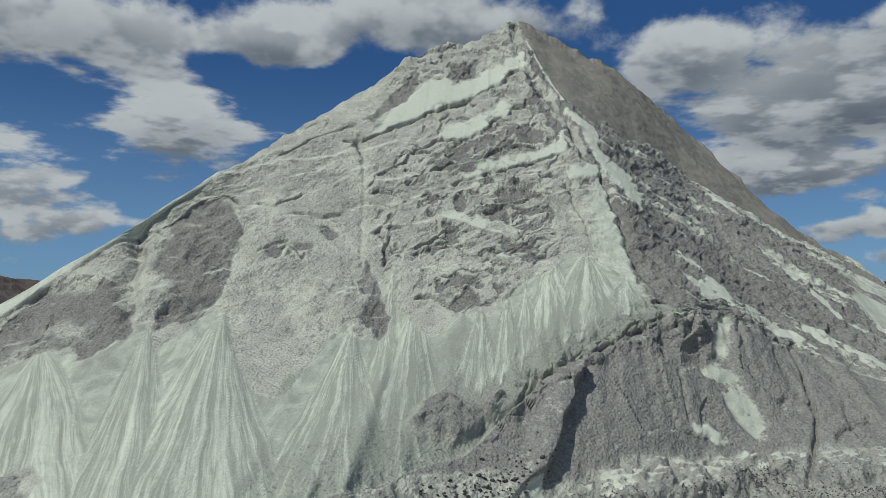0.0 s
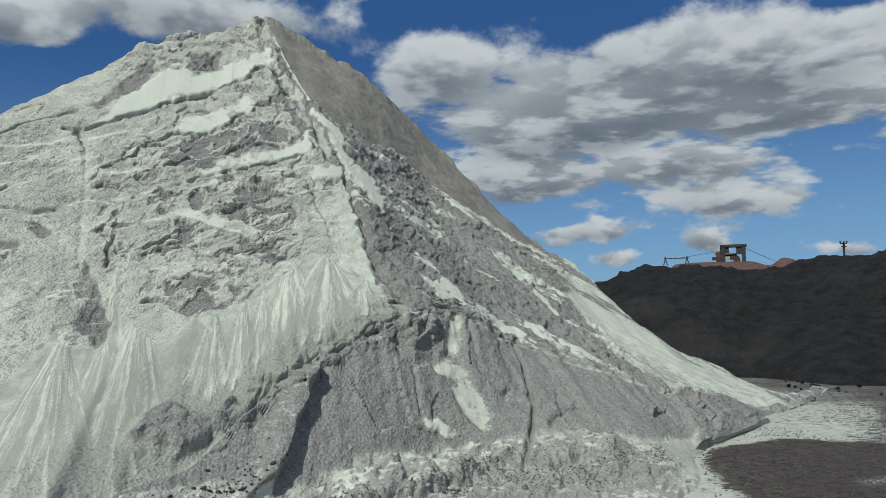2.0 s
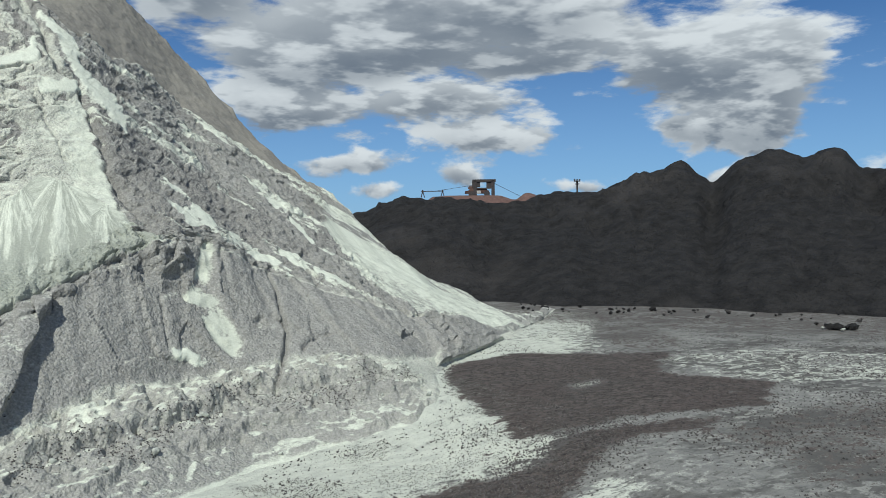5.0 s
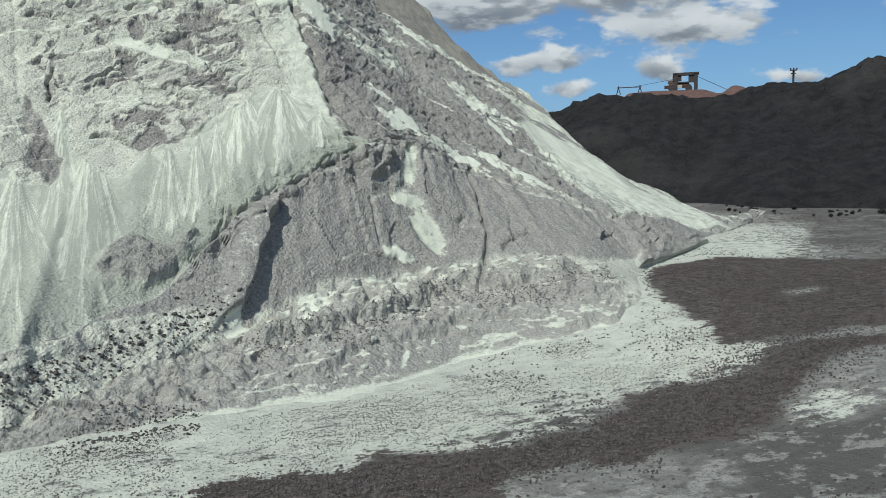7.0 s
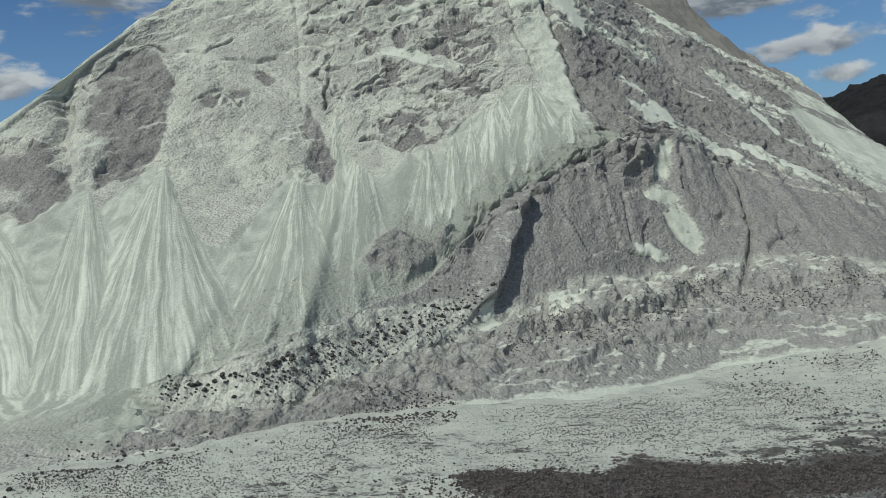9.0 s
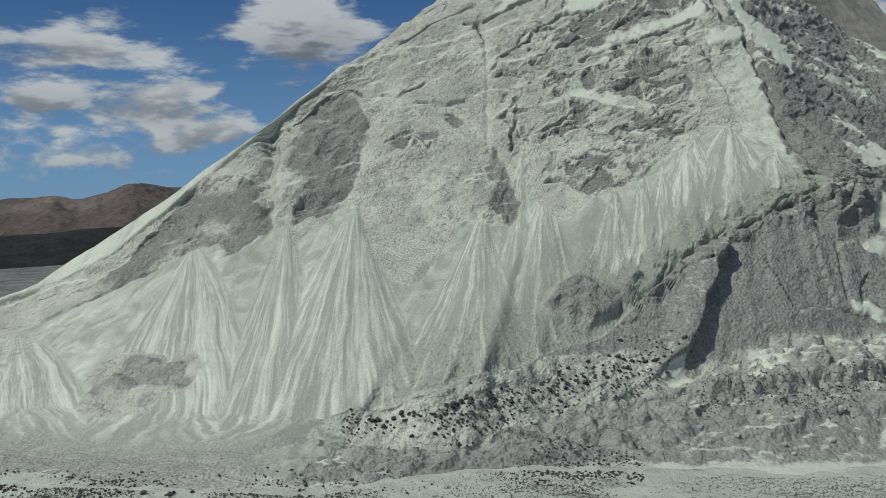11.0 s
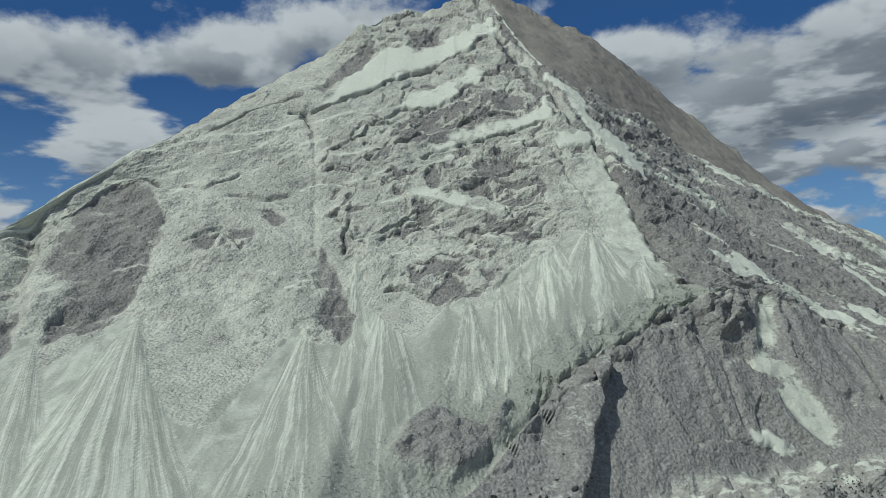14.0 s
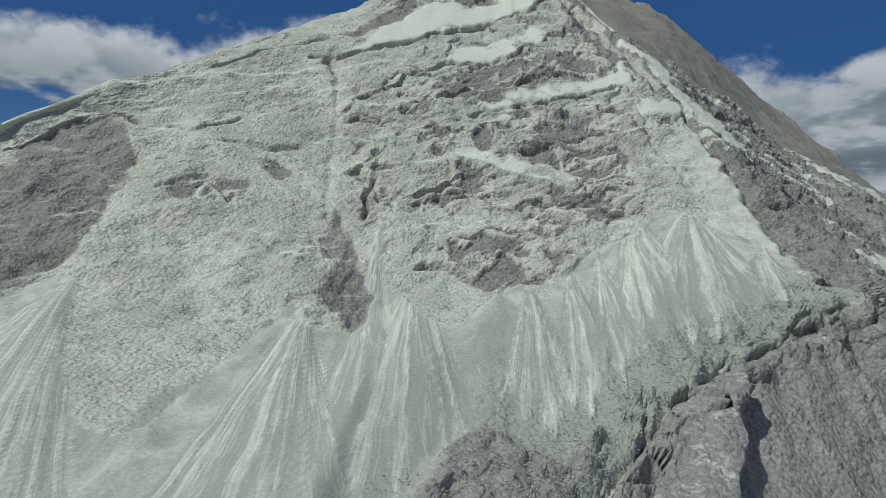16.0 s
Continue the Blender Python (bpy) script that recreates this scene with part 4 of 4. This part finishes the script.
def yard():
    gx, gy = graded(-2500, 2500, -24, 46, 0.16), graded(-2500, 2500, 9, 42, 0.16)
    X, Y = np.meshgrid(gx, gy)
    U, V = X + 1.0 * fbm(X * 0.22, Y * 0.3, None, 5, 301, 0.6), Y + 0.9 * fbm(X * 0.22, Y * 0.3, None, 5, 303, 0.6)
    stain = np.zeros_like(X)
    for poly, weight in (([(19.8, 30.2), (25.1, 31.2), (28.4, 28.0), (31.5, 27.0), (27.4, 23.2), (27.9, 20.8), (29.2, 18.6), (25.5, 16.7), (22.2, 17.3), (18.6, 18.3), (15.2, 18.6), (17.0, 22.0), (17.8, 26.4)], 1.0),
                         ([(-0.2, 13.6), (0.1, 14.6), (3.1, 14.7), (3.9, 15.5), (5.3, 15.0), (6.8, 14.2), (8.8, 14.9), (11.1, 16.6), (12.7, 17.1), (15.1, 16.5), (17.2, 17.4), (20.4, 17.0), (22.7, 16.5), (20.3, 15.5), (17.8, 16.2),
                           (14.6, 15.0), (12.7, 13.6), (10.5, 12.9), (8.4, 12.5), (6.2, 13.4), (5.4, 12.2), (1.5, 12.2)], 1.0),
                         ([(20, 15.5), (24.8, 15.4), (29.5, 14.8), (40, 15), (34, 9), (22, 9), (18.5, 10.5), (20.5, 13)], 0.4), ([(31, 31), (39, 42), (42, 38), (36, 29), (30.5, 27)], 0.45)):
        stain = np.maximum(stain, weight * inside(poly, U, V))
    pale = np.maximum(inside([(21.3, 23.6), (24.0, 23.7), (23.4, 22.6), (21.0, 22.2)], U, V), inside([(13.8, 14.6), (15.7, 13.8), (14.8, 12.8), (13.1, 13.4)], U, V))
    stain = np.maximum(blur(stain, 5), 0.5 * smooth(46, 60, np.hypot(X, Y)) * smooth(15, 25, X)) * (1 - 0.75 * blur(pale, 9))
    toe = curve(TOE, np.clip(X, -42, 44))
    reach = toe - Y
    dust = (1 - smooth(-1 + 4.5 * smooth(-6, 8, X), 9, reach)) * (1 - smooth(30, 60, X)) * smooth(-60, -30, X)
    dust = np.maximum(dust, 0.55 * inside([(29.8, 25.7), (38.1, 24.9), (42, 20.4), (33.6, 16.8), (29.3, 18.7), (28, 20.8)], U, V))
    dust = np.maximum(dust * (1 - 0.25 * smooth(12, 20, X)), 0.5 * blur(pale, 9)) + 0.22 * fbm(X * 0.12, Y * 0.3, None, 4, 305)
    Z = yard_z(X, Y)
    P = np.stack([X, Y, Z], -1)
    tagged(sheet("ground", P, YARD, (("stain", stain), ("dust", np.clip(dust, 0, 1)))), "grey yard ground with pale dust and dark brown gravel stains", "ground", kind="structure")


yard()


# ---- dark gravel heaps ----
def polar_heap(name, knots, near, crest, far, material, label, rough=1.0, seed=0, steps=(500, 110)):
    """A long heap round the yard: crest heights over the azimuth, in degrees from +y towards +x."""
    az = np.linspace(knots[0][0], knots[-1][0], steps[0])
    top = curve(knots, az)
    r = np.concatenate([np.linspace(near - 9, crest, steps[1]), np.linspace(crest, far, steps[1] // 3)[1:]])
    A, R = np.meshgrid(az, r)
    front = near + 6 * fbm(A * 0.12, np.zeros_like(A), None, 3, seed + 1)
    f = np.clip(np.where(R < crest, (R - front) / (crest - front), 1 - (R - crest) / (far - crest)), 0, 1)
    X, Y = R * np.sin(np.radians(A)), R * np.cos(np.radians(A))
    bulge = f + 0.35 * f * (1 - f) * (1 + fbm(X * 0.03, Y * 0.03, None, 2, seed + 3))
    gully = fbm(A * 0.5, R * 0.03, None, 4, seed + 5, 0.55, True)
    Z = -0.5 + (top[None, :] + 0.5) * bulge
    Z = Z + rough * f * (1 - 0.75 * smooth(0.8, 1.0, f)) * (1.4 * gully + 2.0 * fbm(X * 0.09, Y * 0.09, None, 4, seed + 7, 0.6)) + rough * 0.25 * f * fbm(X * 0.5, Y * 0.5, None, 3, seed + 9)
    Z = np.where(f <= 0, -0.8, Z)
    return tagged(sheet(name, np.stack([X, Y, Z], -1), material), label, "heap")


polar_heap("gravel_ridge", [(-10, 4), (10, 7), (25.8, 9.9), (28.6, 12.4), (30.7, 12.5), (34.1, 11.8), (36, 11.6), (37.6, 11.8), (39.1, 12.7), (40.6, 13.0), (42.3, 13.2), (44.2, 13.8), (46.9, 15.7), (48.4, 15.9), (49.6, 17.2), (50.2, 17.1), (51.1, 15.0), (52.0, 13.8), (53.4, 16.4), (56.0, 18.6), (57.9, 17.5), (60, 18.2), (61.4, 15.5), (64, 15.2), (68, 18), (75, 15), (110, 12)],
           72, 120, 160, DARK, "long dark grey gravel heap behind the yard", 1.5, 400)
polar_heap("red_gravel_ridge", [(24, 2), (30.5, 15), (31.5, 17.4), (33, 17.6), (36.3, 17.5), (37.6, 16.3), (38.5, 18.0), (39.6, 16.6), (41, 12), (46, 4)], 170, 205, 230, RED, "low reddish gravel heap under a loading machine", 0.15, 420, (260, 60))
polar_heap("spoil_ridge", [(-80, 14), (-50, 13), (-43, 14.3), (-41.5, 14.6), (-40, 13.6), (-38.5, 14.8), (-36.5, 17.4), (-34.5, 16.2), (-33, 15.5), (-20, 12)], 190, 250, 330, BROWN, "long brown spoil heap in the distance", 1.0, 440)
polar_heap("earth_bank", [(-80, 5.5), (-50, 5.2), (-43, 5), (-38, 5.6), (-33, 5), (-20, 3)], 135, 150, 165, SOOT, "low black earth bank in the distance", 0.3, 460, (300, 40))


# ---- loading machine and lamp mast ----
def part(name, bm, material, parent, label=""):
    me = bpy.data.meshes.new(name)
    bm.to_mesh(me)
    bm.free()
    me.materials.append(material)
    ob = new(name, me)
    ob.parent = parent
    return tagged(ob, label)


def box(bm, x, y, z, sx, sy, sz, taper=1.0):
    """A box on its base centre, its top narrowed by taper."""
    out = bmesh.ops.create_cube(bm, size=1.0)["verts"]
    for v in out:
        k = taper if v.co.z > 0 else 1.0
        v.co = Vector((x + v.co.x * sx * k, y + v.co.y * sy * k, z + (v.co.z + 0.5) * sz))
    return out


def bar(bm, a, b, r, sides=8):
    a, b = Vector(a), Vector(b)
    out = bmesh.ops.create_cone(bm, cap_ends=True, segments=sides, radius1=r, radius2=r, depth=(b - a).length)["verts"]
    bmesh.ops.transform(bm, matrix=Matrix.Translation((a + b) / 2) @ (b - a).to_track_quat("Z", "Y").to_matrix().to_4x4(), verts=out)


def made(fn):
    bm = bmesh.new()
    fn(bm)
    return bm


def loading_machine(m):
    it = tagged(new("loading_machine"), "dark steel gantry loading machine on a reddish heap", "machine")
    part("chassis", made(lambda b: (box(b, 0.6, 0, 0.7, 6.6, 2.6, 0.9), box(b, 0.9, 0, 1.6, 5.4, 2.4, 0.7, 0.85))), RUST, it, "rusty reddish chassis")
    part("hopper", made(lambda b: box(b, -0.6, 0, 2.3, 2.6, 2.2, 0.9, 0.8)), RUST, it)
    part("cabin", made(lambda b: box(b, 1.0, -1.35, 0.6, 1.3, 0.3, 1.0)), WHITE, it, "pale cabin side")
    for x in (-0.9, 3.3):
        part("wheel", made(lambda b: bar(b, (x, -1.7, 0.55), (x, 1.5, 0.55), 0.85, 16)), STEEL, it, "black wheel")
    for x in (0.1, 5.0):
        for y in (-1.3, 1.3):
            part("gantry_leg", made(lambda b: box(b, x, y, -0.3, 0.9, 0.5, 5.4)), STEEL, it)
    part("gantry_beam", made(lambda b: (box(b, 2.55, -1.3, 4.6, 6.4, 0.5, 0.8), box(b, 2.55, 1.3, 4.6, 6.4, 0.5, 0.8))), STEEL, it)
    part("gantry_box", made(lambda b: (box(b, 0.4, 0, 2.9, 2.2, 2.4, 1.7), box(b, 4.3, 0, 2.5, 2.2, 2.4, 2.1))), STEEL, it)
    part("crossbar", made(lambda b: box(b, 2.5, -1.3, 2.2, 5.2, 0.3, 0.35)), STEEL, it)
    part("cable", made(lambda b: bar(b, (5.2, 0, 4.2), (14.5, 3, -1.5), 0.07)), STEEL, it)
    part("cable", made(lambda b: bar(b, (-0.3, 0, 3.6), (-12.0, 0, 1.6), 0.06)), STEEL, it)
    it.matrix_world = m


def trestle(m):
    it = tagged(new("trestle"), "dark steel trestle rail on a reddish heap", "trestle")
    part("rail", made(lambda b: box(b, 0, 0, 1.7, 6.2, 0.3, 0.3)), STEEL, it)
    for x in (-2.7, 2.7):
        part("leg", made(lambda b: (bar(b, (x, 0, 1.9), (x - 0.5, 0, -0.6), 0.12), bar(b, (x, 0, 1.9), (x + 0.5, 0, -0.6), 0.12), box(b, x, 0, 1.9, 0.4, 0.3, 0.5))), STEEL, it)
    it.matrix_world = m


def lamp_mast(m):
    it = tagged(new("lamp_mast"), "tall dark steel lamp mast with a ring of floodlights", "mast")
    part("pole", made(lambda b: bar(b, (0, 0, -27), (0, 0, 0), 0.32)), STEEL, it)
    part("head_frame", made(lambda b: (box(b, 0, 0, 0, 2.2, 2.2, 0.25), box(b, 0, 0, -1.0, 1.6, 1.6, 0.2))), STEEL, it)
    for x in (-0.9, 0.0, 0.9):
        part("floodlight", made(lambda b: box(b, x, -0.9, 0.25, 0.5, 0.4, 0.5)), STEEL, it)
    it.matrix_world = m


loading_machine(pose(117.5, 170.5, 17.6, 0, 0, -35) @ Matrix.Diagonal((1, 1, 0.8, 1)))
trestle(pose(107.0, 175.5, 17.6, 0, 0, -33) @ Matrix.Diagonal((1, 1, 0.7, 1)))
lamp_mast(pose(182.6, 201.5, 25.2, 0, 0, -42))


# ---- stones ----
PEBBLE = rough_material("grey_pebble", speckled((0.06, 0.058, 0.055), (0.2, 0.2, 0.185), 2.5), ())


def stone_mesh(name, seed, material, squash=0.7):
    rng = random.Random(seed)
    bm = bmesh.new()
    bmesh.ops.create_icosphere(bm, subdivisions=1, radius=0.5)
    for v in bm.verts:
        v.co *= rng.uniform(0.72, 1.15)
        v.co.z *= squash
    me = bpy.data.meshes.new(name)
    bm.to_mesh(me)
    bm.free()
    me.materials.append(material)
    return me


def turned(rng, place, size):
    return Matrix.Translation(place) @ Euler((rng.uniform(-0.5, 0.5), rng.uniform(-0.5, 0.5), rng.uniform(0, 6.28))).to_matrix().to_4x4() @ Matrix.Diagonal((size * rng.uniform(0.8, 1.3), size, size * rng.uniform(0.7, 1.1), 1))


def on_pile(rng, x, s):
    r, c = int(np.abs(PILE_S[:, 0] - s).argmin()), int(np.abs(PILE_P[0, :, 0] - x).argmin())
    return Vector(PILE_P[r, c]), Vector(PILE_N[r, c])


rng = random.Random(5)
STONES = [stone_mesh("stone", 10 + k, STONE) for k in range(6)]
BLOCKS = [stone_mesh("crust_block", 30 + k, CRUST, 0.8) for k in range(6)]


def scatter(name, meshes, count, spot, sizes, label, group):
    for k in range(count):
        place, normal = spot()
        size = rng.uniform(*sizes) * rng.choice((0.7, 1.0, 1.0, 1.3))
        ob = new(name, meshes[k % len(meshes)])
        ob.matrix_world = turned(rng, place + normal * size * 0.12, size)
        tagged(ob, label, "stone", group)


def lens_spot():
    band = rng.random()
    x = rng.choice((rng.gauss(-6.2, 0.7), rng.gauss(-4.4, 0.5), rng.gauss(-2.0, 0.6), rng.gauss(-0.6, 0.8), rng.uniform(-7.5, 0.9)))
    s = rng.gauss(1.72 - 0.02 * max(x + 8, 0) ** 1.6 / 1.4, 0.07) if band < 0.75 else rng.gauss(1.35, 0.2)
    return on_pile(rng, x, min(max(s, 0.5), 1.95))


def toe_spot():
    x = rng.gauss(-5.0, 1.3) if rng.random() < 0.55 else rng.gauss(-12.0, 2.6)
    y = float(curve(TOE, np.array([x]))[0]) + (rng.gauss(1.0, 0.3) if x > -8.5 else rng.gauss(-0.4, 0.5))
    return Vector((x, y, float(yard_z(np.array([x]), np.array([y]))[0]) + 0.02)), Vector((0, 0, 1))


def apron_spot():
    return on_pile(rng, rng.uniform(1.0, 17.0), rng.uniform(0.15, 1.0))


scatter("stone", STONES, 170, lens_spot, (0.07, 0.17), "dark grey angular stone on the cut bank", "stones on the bank")
scatter("stone", STONES, 120, toe_spot, (0.06, 0.14), "dark grey angular stone on the pale ground", "stones at the foot")
scatter("crust_block", BLOCKS, 80, apron_spot, (0.1, 0.26), "pale grey crust block in the rubble", "crust blocks")


def foot_spot():
    az, r = radians(rng.uniform(38, 66)), rng.gauss(67, 2.5)
    x, y = r * math.sin(az), r * math.cos(az)
    return Vector((x, y, float(ground_z(x, y)) + 0.1)), Vector((0, 0, 1))


def debris_spot():
    x, y = rng.gauss(51.8, 0.9), rng.gauss(29.0, 0.7)
    return Vector((x, y, float(ground_z(x, y)) + 0.1)), Vector((0, 0, 1))


BOULDERS = [stone_mesh("boulder", 50 + k, DARK) for k in range(4)]
scatter("boulder", BOULDERS, 60, foot_spot, (0.18, 0.5), "black boulder at the foot of the gravel heap", "boulders at the heap")
scatter("boulder", BOULDERS, 9, debris_spot, (0.35, 0.9), "black lump of debris on the grey yard", "debris on the yard")
scatter("pale_lump", BLOCKS, 2, debris_spot, (0.25, 0.45), "pale lump of debris on the grey yard", "debris on the yard")


def gravel(name, count, spot, sizes, material, label):
    """Many small stones as one mesh of octahedra."""
    r = np.random.RandomState(len(name) + count)
    centre = spot(r, count)
    count = len(centre)
    size = r.uniform(*sizes, (count, 1, 1)) * r.uniform(0.7, 1.3, (count, 6, 3))
    unit = np.array([(1, 0, 0), (0, 1, 0), (-1, 0, 0), (0, -1, 0), (0, 0, 1), (0, 0, -1)], float)
    verts = (centre[:, None] + unit * size * (1, 1, 0.8) * 0.5).reshape(-1, 3)
    tri = np.array([(0, 1, 4), (1, 2, 4), (2, 3, 4), (3, 0, 4), (1, 0, 5), (2, 1, 5), (3, 2, 5), (0, 3, 5)])
    faces = (np.arange(count)[:, None, None] * 6 + tri).reshape(-1, 3)
    me = bpy.data.meshes.new(name)
    me.from_pydata(verts.tolist(), [], faces.tolist())
    me.materials.append(material)
    tagged(new(name, me), label, "gravel", kind="stuff")


def thinned(r, x, y, n, scale, seed, bias):
    """The n spots that lie where a clumpy pattern is strongest, some taken anywhere."""
    score = fbm(x * scale, y * scale, None, 4, seed) + bias + r.normal(0, 0.22, len(x))
    best = np.argsort(-score)[:n]
    return np.stack([x[best], y[best], yard_z(x[best], y[best]) + 0.012], -1)


def road_spots(r, n):
    x = r.uniform(-17, 19, 2 * n)
    y = curve(TOE, x) - np.abs(r.normal(0, 1, 2 * n)) * (2.2 + 0.08 * (x + 17))
    return thinned(r, x, y, n, 0.6, 701, 0)


def yard_spots(r, n):
    x, y = r.uniform(8, 50, 3 * n), 10 + 38 * r.uniform(0, 1, 3 * n) ** 1.6
    keep = y < curve(TOE, np.clip(x, -42, 44)) + 0.5
    return thinned(r, x[keep], y[keep], n, 0.35, 703, 0)


def stain_spots(r, n):
    t = r.uniform(0, 1, n)
    x = np.interp(t, [0, 0.3, 0.62, 0.8, 1], [0, 9, 17, 21, 27]) + r.normal(0, 1.0, n)
    y = np.interp(t, [0, 0.3, 0.62, 0.8, 1], [13.4, 14, 17, 22, 26]) + r.normal(0, 1, n) * np.interp(t, [0, 0.6, 0.8, 1], [0.5, 0.8, 2.4, 2.4])
    keep = y < curve(TOE, np.clip(x, -42, 44)) - 0.3
    return thinned(r, x[keep], y[keep], int(keep.sum()), 0.3, 705, 0)


def bench_spots(r, n):
    rows = np.where((PILE_S[:, 0] > 2.02) & (PILE_S[:, 0] < 2.3))[0]
    cols = np.where((PILE_P[0, :, 0] > -7) & (PILE_P[0, :, 0] < 7.0))[0]
    return PILE_P[r.choice(rows, n), r.choice(cols, n)] + r.normal(0, 0.03, (n, 3))


gravel("road_gravel", 32000, road_spots, (0.014, 0.042), PEBBLE, "loose dark gravel strewn over pale dust")
gravel("yard_gravel", 13000, yard_spots, (0.03, 0.1), STONE, "loose dark gravel strewn over the yard")
gravel("stain_gravel", 13000, stain_spots, (0.03, 0.085), STONE, "dark brown gravel lying in the stains")
def bank_spots(r, n):
    x = r.uniform(-7.6, 2.0, 3 * n)
    x = x[np.argsort(-(fbm(x * 0.7, x * 0, None, 3, 713) + r.normal(0, 0.35, len(x))))[:n]]
    level = np.clip(np.where(r.uniform(0, 1, n) < 0.6, 1.62 - 0.055 * (x + 7.6), 1.3) + r.normal(0, 0.16, n), 0.5, 1.9)
    rows, cols = np.searchsorted(PILE_S[:, 0], level), np.searchsorted(PILE_P[0, :, 0], x)
    return PILE_P[rows, cols] + PILE_N[rows, cols] * 0.02


def foot_spots(r, n):
    x = r.uniform(-17, 0, 3 * n)
    x = x[np.argsort(-(fbm(x * 0.5, x * 0, None, 3, 715) + r.normal(0, 0.3, len(x))))[:n]]
    y = curve(TOE, x) + r.normal(0.2, 0.5, n)
    rows = np.searchsorted(PILE_S[:, 0], np.clip((y - curve(TOE, x)) / 3.0, 0.02, 0.5))
    on = PILE_P[rows, np.searchsorted(PILE_P[0, :, 0], x)]
    return np.where((y > curve(TOE, x))[:, None], on, np.stack([x, y, yard_z(x, y)], -1)) + (0, 0, 0.015)


gravel("bank_gravel", 420, bank_spots, (0.04, 0.1), STONE, "dark angular stones lodged in the cut bank")
gravel("foot_gravel", 1800, foot_spots, (0.03, 0.09), STONE, "dark stones strewn along the foot of the slope")


def ledge_spots(r, n):
    x = r.uniform(1.5, 16.5, n)
    level = 0.62 + 0.08 * np.sin(x * 0.9) + 0.05 * np.sin(x * 2.3) + r.normal(0, 0.07, n)
    rows, cols = np.searchsorted(PILE_S[:, 0], level), np.searchsorted(PILE_P[0, :, 0], x)
    return PILE_P[rows, cols] + PILE_N[rows, cols] * 0.02


gravel("ledge_gravel", 1800, ledge_spots, (0.025, 0.075), STONE, "dark stones lying on the ledge of the foot")
gravel("bench_gravel", 9000, bench_spots, (0.018, 0.045), CRUST, "grey granules lying on the bench")
